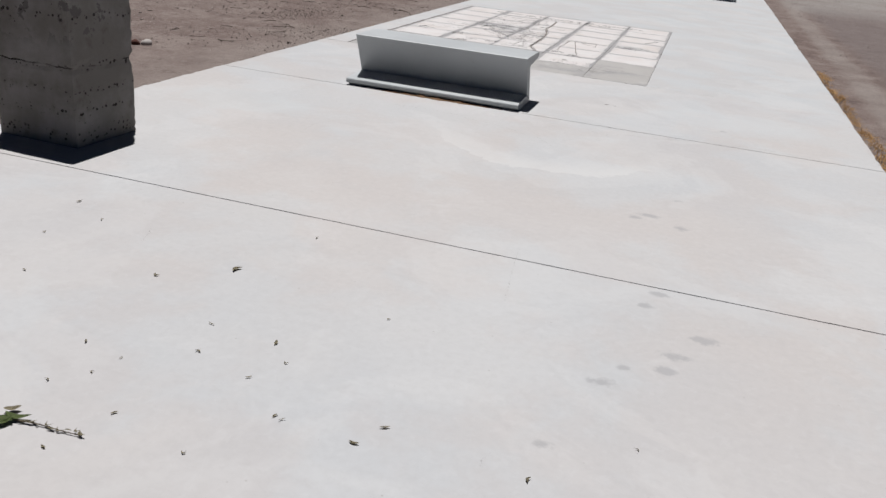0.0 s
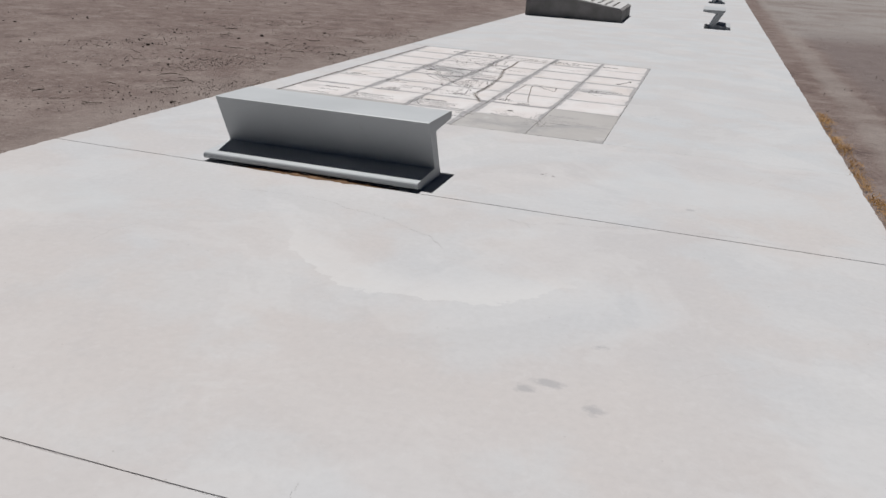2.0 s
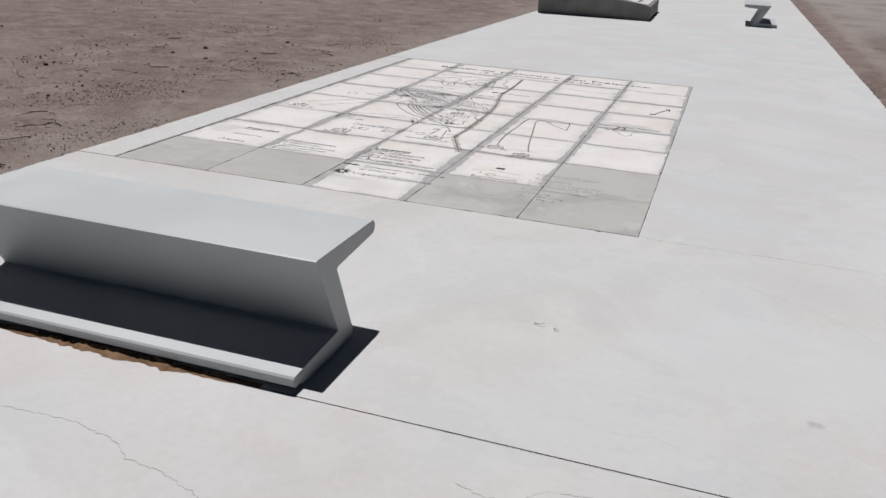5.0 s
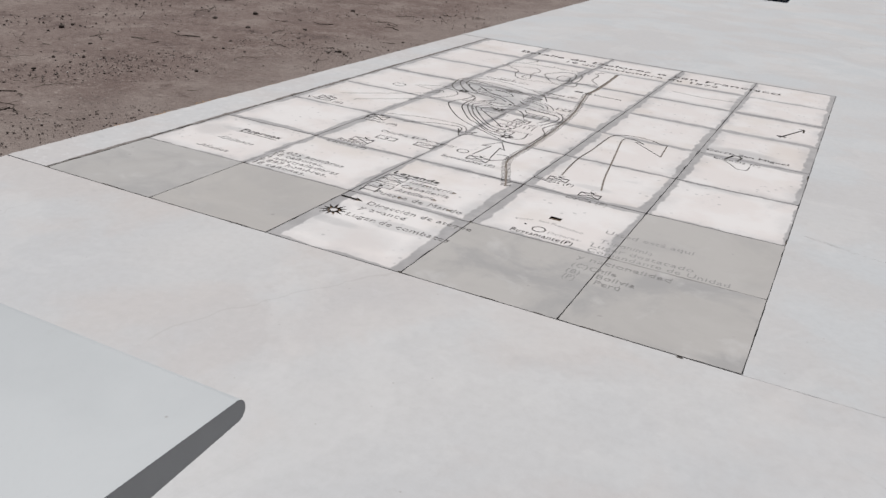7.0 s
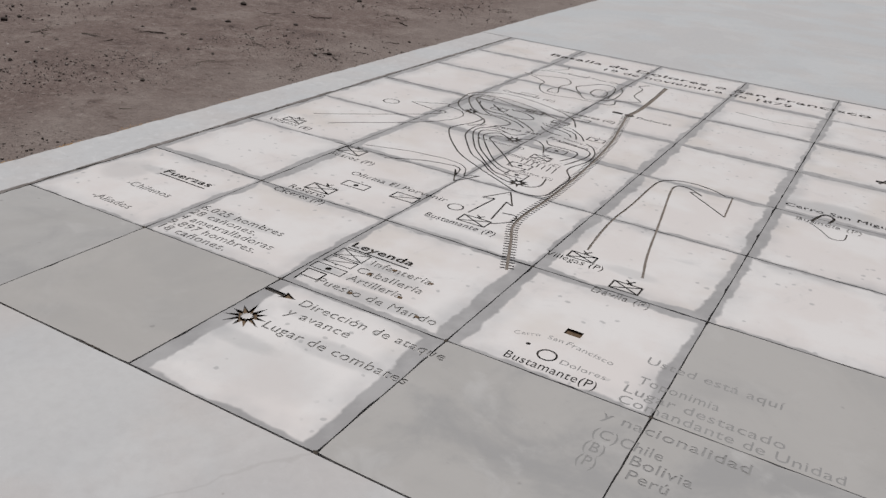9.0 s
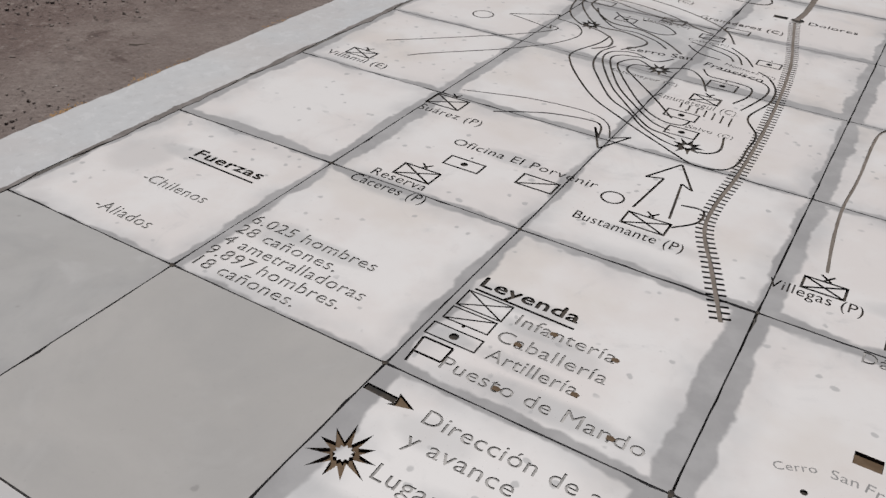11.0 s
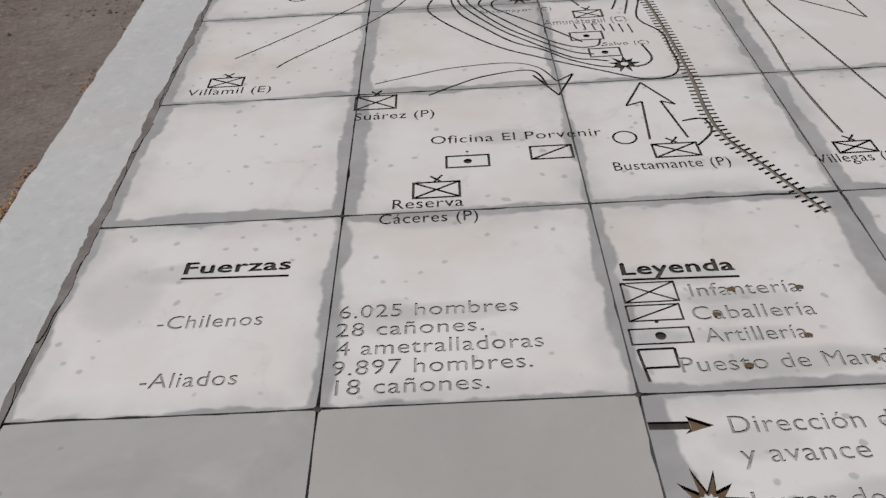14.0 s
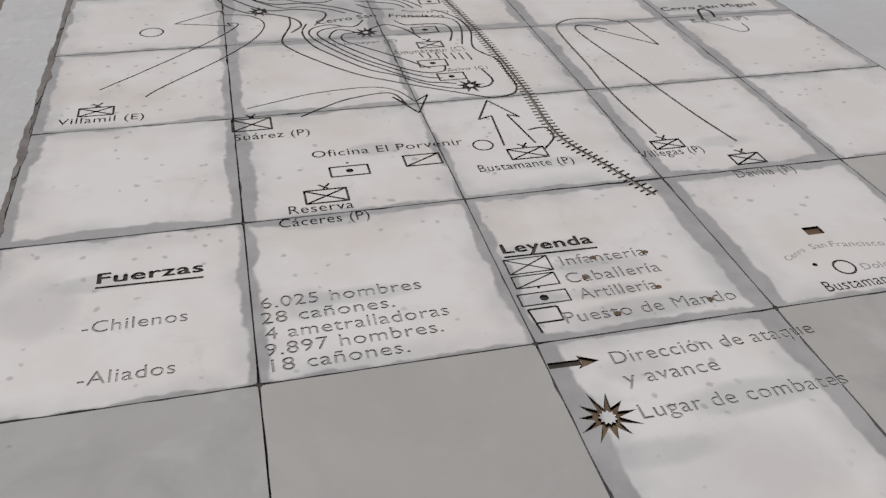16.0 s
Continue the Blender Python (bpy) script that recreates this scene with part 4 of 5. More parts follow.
lettering('Urriola (C)', 1.046, 3.402, 0.230, FAINT, turn=8)
lettering('Castro (C)', 1.314, 3.283, 0.184, FAINT, turn=6)
lettering('Sotomayor (C)', 1.157, 2.719, 0.288, FAINT)
lettering('Amunátegui (C)', 1.400, 2.576, 0.322, FAINT)
lettering('Salvo (C)', 1.598, 2.372, 0.170, FAINT)
unit_symbol('infantry', 0.208, 2.248, 0.123, 0.067)
unit_symbol('infantry', 0.764, 2.040, 0.140, 0.091)
unit_symbol('infantry', 0.968, 1.506, 0.136, 0.077)
unit_symbol('gun', 1.065, 1.648, 0.130, 0.062)
unit_symbol('horse', 1.324, 1.675, 0.127, 0.071)
unit_symbol('infantry', 1.701, 1.651, 0.135, 0.073)
unit_symbol('infantry', 2.228, 1.617, 0.113, 0.061)
unit_symbol('infantry', 2.466, 1.466, 0.115, 0.068)
unit_symbol('legend_infantry', 1.490, 1.024, 0.131, 0.070)
unit_symbol('legend_horse', 1.487, 0.951, 0.128, 0.053)
unit_symbol('legend_gun', 1.486, 0.873, 0.141, 0.049)
unit_symbol('gun', 1.548, 2.464, 0.121, 0.066)
unit_symbol('gun', 1.595, 2.321, 0.112, 0.065)
unit_symbol('infantry', 1.582, 2.662, 0.110, 0.066)
unit_symbol('gun', 1.600, 2.838, 0.115, 0.071)
unit_symbol('gun', 1.704, 3.200, 0.100, 0.060)
unit_symbol('blank', 0.966, 3.851, 0.120, 0.055)
unit_symbol('blank', 1.474, 3.542, 0.113, 0.055)
unit_symbol('horse', 1.400, 3.377, 0.110, 0.060)
unit_symbol('horse', 1.179, 3.490, 0.110, 0.060)
unit_symbol('gun', 0.977, 3.368, 0.100, 0.060)
unit_symbol('blank', 0.798, 3.540, 0.100, 0.060)
groove('underline', [(0.291, 1.162), (0.578, 1.154)], 0.008, CUT, smooth=False)
groove('underline', [(1.433, 1.073), (1.724, 1.066)], 0.008, CUT, smooth=False)
groove('direction_arrow', [(0.754, 2.171), (0.892, 2.22), (1.027, 2.261), (1.233, 2.278), (1.339, 2.232), (1.395, 2.12)], 0.006, CUT)
groove('direction_arrow', [(0.947, 2.07), (1.044, 2.133), (1.151, 2.188), (1.312, 2.211), (1.358, 2.101)], 0.008, CUT)
groove('direction_arrow', [(1.358, 2.101), (1.316, 2.174), (1.39, 2.023), (1.457, 2.17), (1.395, 2.12)], 0.008, CUT, smooth=False)
groove('direction_arrow', [(1.635, 1.717), (1.656, 1.951), (1.6, 1.928), (1.676, 2.08), (1.76, 1.922), (1.717, 1.949), (1.753, 1.716)], 0.008, CUT, smooth=False)
groove('direction_arrow', [(1.758, 1.816), (1.827, 1.822), (1.833, 1.745), (1.773, 1.67)], 0.008, CUT)
ring_mark(1.560, 1.735, 0.036)
ring_mark(2.410, 0.827, 0.032)
groove('railway_line', [(1.653, 4.851), (1.681, 4.395), (1.688, 4.048), (1.674, 3.906)], 0.03, TRACK)
groove('contour_line', [(1.001, 3.104), (0.995, 2.989), (0.943, 2.81), (0.984, 2.694), (1.099, 2.535), (1.221, 2.402), (1.345, 2.315), (1.45, 2.247), (1.553, 2.186), (1.637, 2.135), (1.711, 2.101), (1.8, 2.122), (1.834, 2.196), (1.834, 2.325), (1.831, 2.46), (1.767, 2.596), (1.804, 2.782), (1.794, 2.927), (1.742, 3.039), (1.685, 3.087)], 0.0085, CUT)
groove('contour_line', [(1.071, 2.998), (1.041, 2.889), (1.069, 2.742), (1.144, 2.615), (1.264, 2.45), (1.369, 2.372), (1.452, 2.285), (1.552, 2.219), (1.638, 2.195)], 0.0085, CUT)
groove('contour_line', [(1.339, 3.007), (1.278, 2.929), (1.168, 2.971), (1.08, 2.921), (1.086, 2.805), (1.213, 2.58), (1.319, 2.452), (1.468, 2.297), (1.545, 2.269), (1.596, 2.251)], 0.0085, CUT)
groove('contour_line', [(1.228, 2.939), (1.131, 2.911), (1.113, 2.827), (1.235, 2.597), (1.364, 2.446), (1.477, 2.34), (1.554, 2.311)], 0.0085, CUT)
groove('contour_line', [(1.297, 2.847), (1.211, 2.905), (1.161, 2.845), (1.168, 2.773), (1.286, 2.593), (1.408, 2.44), (1.502, 2.374), (1.575, 2.378), (1.593, 2.428)], 0.0085, CUT)
groove('contour_line', [(1.308, 2.856), (1.222, 2.845), (1.209, 2.777), (1.254, 2.72), (1.369, 2.598), (1.448, 2.51), (1.526, 2.415)], 0.0085, CUT)
groove('contour_line', [(1.342, 2.883), (1.428, 2.932), (1.503, 2.87), (1.559, 2.745)], 0.0085, CUT)
groove('contour_line', [(1.481, 2.974), (1.523, 2.913), (1.611, 2.909), (1.702, 2.89), (1.717, 2.799), (1.683, 2.69)], 0.0085, CUT)
groove('contour_line', [(1.549, 3.008), (1.638, 3.003), (1.752, 2.956), (1.772, 2.841), (1.726, 2.643)], 0.0085, CUT)
groove('contour_line', [(1.738, 2.37), (1.754, 2.267), (1.73, 2.216), (1.687, 2.198)], 0.0085, CUT)
groove('contour_line', [(1.51, 3.356), (1.427, 3.515), (1.272, 3.63), (1.066, 3.718), (0.857, 3.747), (0.697, 3.65), (0.655, 3.542), (0.705, 3.314), (0.812, 3.18), (0.932, 3.139), (1.024, 3.067), (1.045, 2.977), (0.993, 2.903)], 0.0085, CUT)
groove('contour_line', [(1.105, 2.972), (1.17, 3.078), (1.159, 3.145), (1.04, 3.194), (0.905, 3.198), (0.778, 3.338), (0.696, 3.494), (0.725, 3.588), (0.887, 3.632), (1.124, 3.568), (1.296, 3.465), (1.391, 3.427)], 0.0085, CUT)
groove('contour_line', [(1.346, 3.085), (1.238, 3.188), (1.091, 3.27), (0.934, 3.283), (0.796, 3.418), (0.744, 3.508), (0.791, 3.604), (1.001, 3.528), (1.186, 3.494)], 0.0085, CUT)
groove('contour_line', [(1.27, 3.106), (1.195, 3.175), (1.077, 3.224), (0.978, 3.223), (0.856, 3.341), (0.798, 3.446)], 0.0085, CUT)
groove('contour_line', [(0.899, 3.441), (1.04, 3.311), (1.173, 3.27), (1.24, 3.325), (1.153, 3.406), (1.048, 3.415)], 0.0085, CUT)
groove('contour_line', [(1.338, 3.216), (1.41, 3.146), (1.51, 3.124)], 0.0085, CUT)
groove('contour_line', [(1.335, 3.268), (1.515, 3.2), (1.565, 3.138)], 0.0085, CUT)
groove('contour_line', [(1.424, 3.285), (1.551, 3.229), (1.606, 3.122)], 0.0085, CUT)
groove('contour_line', [(1.512, 3.303), (1.6, 3.217), (1.651, 3.128)], 0.0085, CUT)
groove('contour_line', [(0.666, 4.442), (0.798, 4.365), (0.896, 4.283), (0.909, 4.178), (0.976, 4.031), (1.079, 3.972), (1.245, 4.015), (1.454, 4.025), (1.507, 4.085), (1.495, 4.189), (1.631, 4.278), (1.541, 4.424), (1.53, 4.655), (1.481, 4.729), (1.533, 4.828)], 0.0085, CUT)
groove('contour_line', [(0.694, 4.506), (0.752, 4.431), (0.961, 4.516), (1.061, 4.399), (1.037, 4.245), (1.091, 4.072), (1.054, 4.04), (1.011, 4.078), (1.04, 4.215), (1.188, 4.189), (1.301, 4.063), (1.396, 4.103), (1.457, 4.2), (1.443, 4.447), (1.388, 4.578)], 0.0085, CUT)
groove('contour_line', [(1.236, 4.155), (1.13, 4.329), (1.177, 4.454), (1.24, 4.562), (1.335, 4.563), (1.387, 4.446), (1.418, 4.21)], 0.0085, CUT)
groove('contour_line', [(1.315, 4.194), (1.268, 4.26), (1.273, 4.391), (1.354, 4.368), (1.384, 4.24), (1.343, 4.159), (1.301, 4.213)], 0.0085, CUT)
groove('contour_line', [(0.703, 4.61), (0.867, 4.668), (1.069, 4.67), (1.08, 4.736)], 0.0085, CUT)
groove('contour_line', [(0.755, 4.659), (0.862, 4.799), (0.846, 4.905)], 0.0085, CUT)
groove('contour_line', [(2.974, 2.719), (3.029, 2.656), (3.085, 2.577), (3.139, 2.593), (3.147, 2.674)], 0.006, CUT)
groove('contour_line', [(2.978, 2.746), (3.021, 2.878), (3.07, 2.852), (3.054, 2.768)], 0.014, CUT)
groove('north_arrow', [(3.221, 3.628), (3.362, 4.004)], 0.014, CUT, smooth=False)
groove('north_arrow', [(3.318, 4.009), (3.362, 4.004), (3.365, 3.897)], 0.014, CUT, smooth=False)
groove('north_arrow', [(3.2, 3.667), (3.265, 3.669)], 0.034, CUT, smooth=False)
groove('lettering_bar', [(2.228, 4.572), (2.506, 4.525), (2.779, 4.571)], 0.012, WORN, smooth=False)
groove('direction_arrow', [(2.221, 1.697), (2.203, 1.894), (2.195, 2.104), (2.206, 2.335), (2.208, 2.633), (2.224, 2.773), (2.29, 2.845), (2.391, 2.861), (2.5, 2.827), (2.558, 2.78)], 0.01, TRACK)
groove('direction_arrow', [(2.494, 1.59), (2.445, 1.814), (2.393, 2.137), (2.354, 2.375), (2.314, 2.616), (2.305, 2.733), (2.336, 2.777), (2.39, 2.76), (2.453, 2.704)], 0.01, TRACK)
groove('direction_arrow', [(2.558, 2.78), (2.592, 2.791), (2.616, 2.491), (2.39, 2.719), (2.421, 2.728), (2.453, 2.704)], 0.008, TRACK, smooth=False)
groove('direction_arrow', [(0.205, 2.435), (0.349, 2.57), (0.608, 2.83), (0.733, 2.981), (0.762, 3.05), (0.715, 3.063)], 0.007, CUT)
groove('direction_arrow', [(0.38, 2.342), (0.442, 2.421), (0.69, 2.674), (0.829, 2.864), (0.881, 3.029), (0.82, 3.143), (0.705, 3.173)], 0.007, CUT)
groove('direction_arrow', [(0.715, 3.063), (0.732, 3.027), (0.482, 3.093), (0.688, 3.231), (0.705, 3.173)], 0.007, CUT, smooth=False)
ring_mark(0.383, 3.005, 0.05)
lettering('Cerro', 2.262, 0.885, 0.090, WORN, turn=25)
lettering('San', 2.368, 0.925, 0.055, WORN, turn=3)
lettering('Francisco', 2.435, 0.926, 0.175, WORN, turn=-9)


def cut_tiles(jobs):
    """Takes the cutters out of each tile; gives the new meshes and the tops that are left."""
    tools = []
    for key, cutters in jobs:
        for solid, *_ in cutters:
            tool = new("cutter", solid)
            tools.append(tool)
            mod = TILES[key].modifiers.new("cut", "BOOLEAN")
            mod.operation, mod.solver, mod.object = "DIFFERENCE", "EXACT", tool
            mod.material_mode = "TRANSFER"
    deps = bpy.context.evaluated_depsgraph_get()
    out = {}
    for key, _ in jobs:
        me = bpy.data.meshes.new_from_object(TILES[key].evaluated_get(deps))
        out[key] = me, sum(f.area for f in me.polygons if f.normal.z > 0.9 and f.center.z > -0.0015)
    for key, _ in jobs:
        TILES[key].modifiers.clear()
    for tool in tools:
        bpy.data.objects.remove(tool)
    return out


def engrave():
    """Cuts every line and letter into the tiles that it crosses."""
    jobs = []
    for i, j in TILES:
        over = [c for c in CUTTERS if not (c[2] < i * TILE or c[1] > (i + 1) * TILE or c[4] < j * TILE or c[3] > (j + 1) * TILE)]
        if over:
            jobs.append(((i, j), over))
    done = cut_tiles(jobs)
    for key, over in jobs:
        me, top = done[key]
        if top > 0.3:
            me.name = "tile"
            TILES[key].data = me
        else:                                            # what cannot be cut lies flush in the stone
            for floor in {c[5] for c in over}:
                floor.location.z += max(c[6] for c in over if c[5] is floor)
    for solid, *_ in CUTTERS:
        bpy.data.meshes.remove(solid)


engrave()


# chipped corners where the tiles meet, and broken mortar along the near edge
def chip_outline(w, d, seed):
    r = random.Random(seed)
    n = 11
    return [(w * math.cos(math.tau * k / n) * r.uniform(0.55, 1.0), d * math.sin(math.tau * k / n) * r.uniform(0.5, 1.0)) for k in range(n)]


for k, (cx, cy, w, d) in enumerate(((0.70, 0.70, 0.012, 0.010), (1.40, 0.70, 0.011, 0.009), (0.70, 1.40, 0.013, 0.008), (2.10, 0.002, 0.012, 0.009), (2.10, 0.70, 0.010, 0.014), (2.80, 0.70, 0.009, 0.009),
                                    (1.40, 1.40, 0.008, 0.007), (2.10, 1.40, 0.008, 0.008), (2.93, -0.001, 0.055, 0.007), (2.72, 0.000, 0.035, 0.005), (3.28, -0.012, 0.016, 0.008), (2.5, 0.0, 0.05, 0.004),
                                    (3.497, 1.45, 0.006, 0.05), (3.497, 2.7, 0.007, 0.08), (0.003, 0.35, 0.008, 0.12), (0.45, 0.0, 0.10, 0.005), (1.25, 0.0, 0.09, 0.004))):
    chip_ob = new("corner_chip", flat_mesh("corner_chip", [(chip_outline(w, d, k), [tuple(range(11))])], CUT, (0, 0)))
    chip_ob.parent = bed
    chip_ob.location = (cx, cy, 0.0009)


# earth caught in a few of the letters
for ex, ey in ((1.69, 1.02), (1.855, 1.016), (1.632, 0.935), (1.82, 0.853), (1.66, 0.770), (1.94, 0.773)):
    crumb = new("caught_earth", flat_mesh("caught_earth", [([(-0.009, -0.007), (0.008, -0.008), (0.011, 0.003), (0.002, 0.008), (-0.010, 0.005)], [(0, 1, 2, 3, 4)])], RUST, (0, 0)))
    crumb.parent = tile_at(ex, ey)
    crumb.location = (ex - crumb.parent.location.x, ey - crumb.parent.location.y, 0.0008)


# ---- loose matter ----
def stone_bmesh(r, seed, flat=0.6, cuts=2):
    bm = bmesh.new()
    bmesh.ops.create_icosphere(bm, subdivisions=cuts, radius=r)
    for v in bm.verts:
        k = 1 + 0.35 * noise.noise(v.co / r * 0.9 + Vector((seed * 3.1, seed, 0))) + 0.12 * noise.noise(v.co / r * 2.5 + Vector((seed, 0, 7)))
        v.co = Vector((v.co.x * k, v.co.y * k * 0.85, v.co.z * k * flat))
    return bm


def scatter(name, material, n, xs, ys, small, big, seed, label, category, flat=0.7, keep=None):
    """Many loose lumps on the dirt as one heap of stuff."""
    r = random.Random(seed)
    shapes = []
    for k in range(6):
        bm = bmesh.new()
        bmesh.ops.create_icosphere(bm, subdivisions=1, radius=1.0)
        for v in bm.verts:
            f = 1 + 0.45 * noise.noise(v.co * 1.1 + Vector((k * 5.3 + seed, 0, 0)))
            v.co = Vector((v.co.x * f, v.co.y * f * 0.75, v.co.z * f * flat))
        bm.verts.ensure_lookup_table()
        shapes.append(([v.co.copy() for v in bm.verts], [[v.index for v in f.verts] for f in bm.faces]))
        bm.free()
    verts, faces = [], []
    made = 0
    while made < n:
        x, y = r.uniform(*xs), r.uniform(*ys)
        if keep and not keep(x, y, r):
            continue
        made += 1
        s = small + (big - small) * r.random() ** 3.2
        vs, fs = shapes[r.randrange(6)]
        m = Matrix.Translation((x, y, GROUND + 0.012 * noise.noise((x * 2.9, y * 2.9, 3)) + s * 0.1)) @ Matrix.Rotation(r.uniform(0, 6.28), 4, "Z") @ Matrix.Scale(s, 4)
        base = len(verts)
        verts += [m @ v for v in vs]
        faces += [[base + i for i in f] for f in fs]
    ob = mesh_part(name, verts, faces, material)
    return tagged(ob, label, category, kind="stuff")


PALE = plain_material("pale_stone", (0.39, 0.36, 0.338), (0.465, 0.435, 0.413), 12, 0.9, 0.5)


def patchy(x, y, r):
    return noise.noise((x * 0.9, y * 0.9, 4)) + r.uniform(-0.6, 0.6) > 0.0


scatter("grit", STONE, 3800, (-4.2, LEFT - 0.03), (-2.6, 7.5), 0.003, 0.014, 1, "small pale stones scattered over the dirt", "grit")
scatter("dark_clods", DARKCLOD, 420, (-4.6, LEFT - 0.05), (-2.6, 9.0), 0.004, 0.020, 2, "small dark clods of earth on the dirt", "clods", keep=patchy)
scatter("coarse_grit", STONE, 1100, (-9.0, LEFT - 0.4), (-3.0, 24.0), 0.005, 0.022, 3, "coarse stones on the dry dirt", "grit", keep=patchy)
scatter("coarse_clods", DARKCLOD, 230, (-9.0, LEFT - 0.4), (-3.0, 24.0), 0.006, 0.026, 5, "dark clods on the dry dirt", "clods", keep=patchy)
scatter("road_grit", STONE, 1500, (RIGHT + 0.03, 10.0), (-4.0, 22.0), 0.004, 0.016, 6, "small stones beside the concrete walkway", "grit")
scatter("edge_grit", STONE, 3200, (-1.9, LEFT - 0.02), (-0.1, 4.0), 0.0025, 0.010, 12, "fine grey grit along the walkway's edge", "grit")
scatter("edge_clods", DARKCLOD, 240, (-2.6, LEFT - 0.04), (0.2, 4.5), 0.003, 0.014, 13, "small black crumbs along the walkway's edge", "clods")
scatter("pale_grit", PALE, 520, (-4.2, LEFT - 0.03), (-2.6, 8.0), 0.003, 0.011, 9, "tiny pale pebbles scattered over the dirt", "grit")
scatter("far_clods", DARKCLOD, 70, (14.0, 22.0), (62.0, 82.0), 0.05, 0.26, 8, "dark clods and rubble far off on the plain", "clods", keep=lambda x, y, r: noise.noise((x * 0.12, y * 0.12, 1)) + r.uniform(-0.3, 0.3) > 0.05)


def loose_stone(x, y, r, seed, material, label):
    ob = part("stone", stone_bmesh(r, seed), material)
    for f in ob.data.polygons:
        f.use_smooth = True
    ob.matrix_world = pose(x, y, GROUND + r * 0.35, 0, 0, seed * 40)
    return tagged(ob, label, "stone")


REDSTONE = plain_material("dark_red_stone", (0.068, 0.026, 0.019), (0.105, 0.045, 0.034), 12, 0.9, 0.5)
loose_stone(-1.50, -1.78, 0.065, 2, PALE, "pale broken stone lying on the dirt")
loose_stone(-1.60, -1.83, 0.055, 5, REDSTONE, "dark red stone lying beside a pale one")
for k, (x, y, r) in enumerate(((-3.15, 2.78, 0.03), (-2.63, 4.31, 0.03), (-2.05, 4.14, 0.028), (-2.38, 2.42, 0.02), (-1.93, 1.48, 0.018), (-2.56, 4.9, 0.035), (-1.62, 4.53, 0.022), (-0.75, 3.86, 0.02), (-2.01, 6.07, 0.03))):
    loose_stone(x, y, r, k + 3, DARKCLOD, "dark lump of earth lying on the dirt")


def twig_mesh(length, seed, thick=0.004):
    r = random.Random(seed)
    bm = bmesh.new()

    def limb(p, d, l, w, depth):
        n = 6
        rings = []
        for k in range(n + 1):
            q = p + d * (l * k / n)
            side = d.cross(Vector((0, 0, 1))).normalized()
            up = side.cross(d)
            ww = w * (1 - 0.7 * k / n)
            rings.append([bm.verts.new(q + side * (ww * math.cos(a)) + up * (ww * math.sin(a))) for a in (0, 2.1, 4.2)])
            if depth and k in (2, 4):
                turn = r.uniform(0.5, 1.0) * r.choice((-1, 1))
                limb(q, (d @ Matrix.Rotation(turn, 3, "Z")).normalized(), l * 0.4, ww * 0.7, depth - 1)
            d = (d + Vector((r.uniform(-0.3, 0.3), r.uniform(-0.3, 0.3), r.uniform(-0.04, 0.04)))).normalized()
        for a, b in zip(rings, rings[1:]):
            for i in range(3):
                bm.faces.new((a[i], a[(i + 1) % 3], b[(i + 1) % 3], b[i]))
    limb(Vector((0, 0, 0)), Vector((1, 0, 0.02)), length, thick, 1)
    return bm


rng = random.Random(21)
for k in range(60):
    x, y = rng.uniform(-3.6, LEFT - 0.15), rng.uniform(-1.0, 7.0)
    ob = part("twig", twig_mesh(rng.uniform(0.08, 0.30), k, rng.uniform(0.003, 0.006)), TWIG)
    ob.matrix_world = pose(x, y, GROUND + 0.008, 0, 0, rng.uniform(0, 360))
    tagged(ob, "thin dry twig lying on the dirt", "twig", group="dry twigs on the dirt")
for x, y, l, turn in ((3.21, -1.34, 0.05, 5), (3.30, -1.35, 0.03, -40)):
    ob = part("twig", twig_mesh(l, 50, 0.0018), TWIG)
    ob.matrix_world = pose(x, y, 0.004, 0, 0, turn)
    tagged(ob, "short dry twig lying on the concrete", "twig")


def leaf_bmesh(length, seed):
    """A curled dry leaf."""
    r = random.Random(seed)
    bm = bmesh.new()
    curl, wide, twist = r.uniform(0.5, 1.4), r.uniform(0.07, 0.2), r.uniform(-1.6, 1.6)
    rows = []
    n = 7
    for k in range(n + 1):
        f = k / n
        w = length * wide * math.sin(math.pi * min(1.0, f * 0.94 + 0.05)) ** 0.8
        a = twist * (f - 0.5) * 2
        x = length * (f - 0.5) * math.cos(a * 0.5)
        y = length * 0.35 * (1 - math.cos(a * 1.5)) * (1 if twist > 0 else -1)
        z = 0.002 + curl * length * 0.25 * abs(f - 0.5)
        rows.append([bm.verts.new((x, y + w * s, z + abs(s) * w * 0.5)) for s in (-1, -0.4, 0.0, 0.4, 1)])
    for a, b in zip(rows, rows[1:]):
        for i in range(4):
            bm.faces.new((a[i], a[i + 1], b[i + 1], b[i]))
    bmesh.ops.solidify(bm, geom=bm.faces[:], thickness=0.0006)
    return bm


LEAVES = ((1.41, -6.71), (2.16, -6.28), (1.3, -6.08), (1.05, -5.93), (2.34, -6.77), (2.41, -6.97), (2.02, -7.09), (2.2, -7.13), (2.17, -7.25), (2.08, -7.35), (2.66, -7.05), (2.73, -6.91),
          (2.94, -6.41), (2.39, -7.42), (2.85, -7.22), (2.88, -7.23), (3.2, -7.13), (2.7, -7.51), (3.14, -7.25), (2.32, -7.65), (3.69, -7.2), (2.63, -6.79), (4.0, -6.89), (2.31, -5.76), (1.19, -6.34), (1.9, -6.5))
rng = random.Random(8)
for k, (x, y) in enumerate(LEAVES):
    size = rng.uniform(0.018, 0.038)
    if k in (1,):
        size = 0.06
    ob = part("dry_leaf", leaf_bmesh(size, k), LEAF)
    ob.matrix_world = pose(x, y, 0.0008, 0, 0, rng.uniform(0, 360))
    tagged(ob, "small curled dry leaf lying on the concrete", "leaf", group="dry leaves on the concrete")


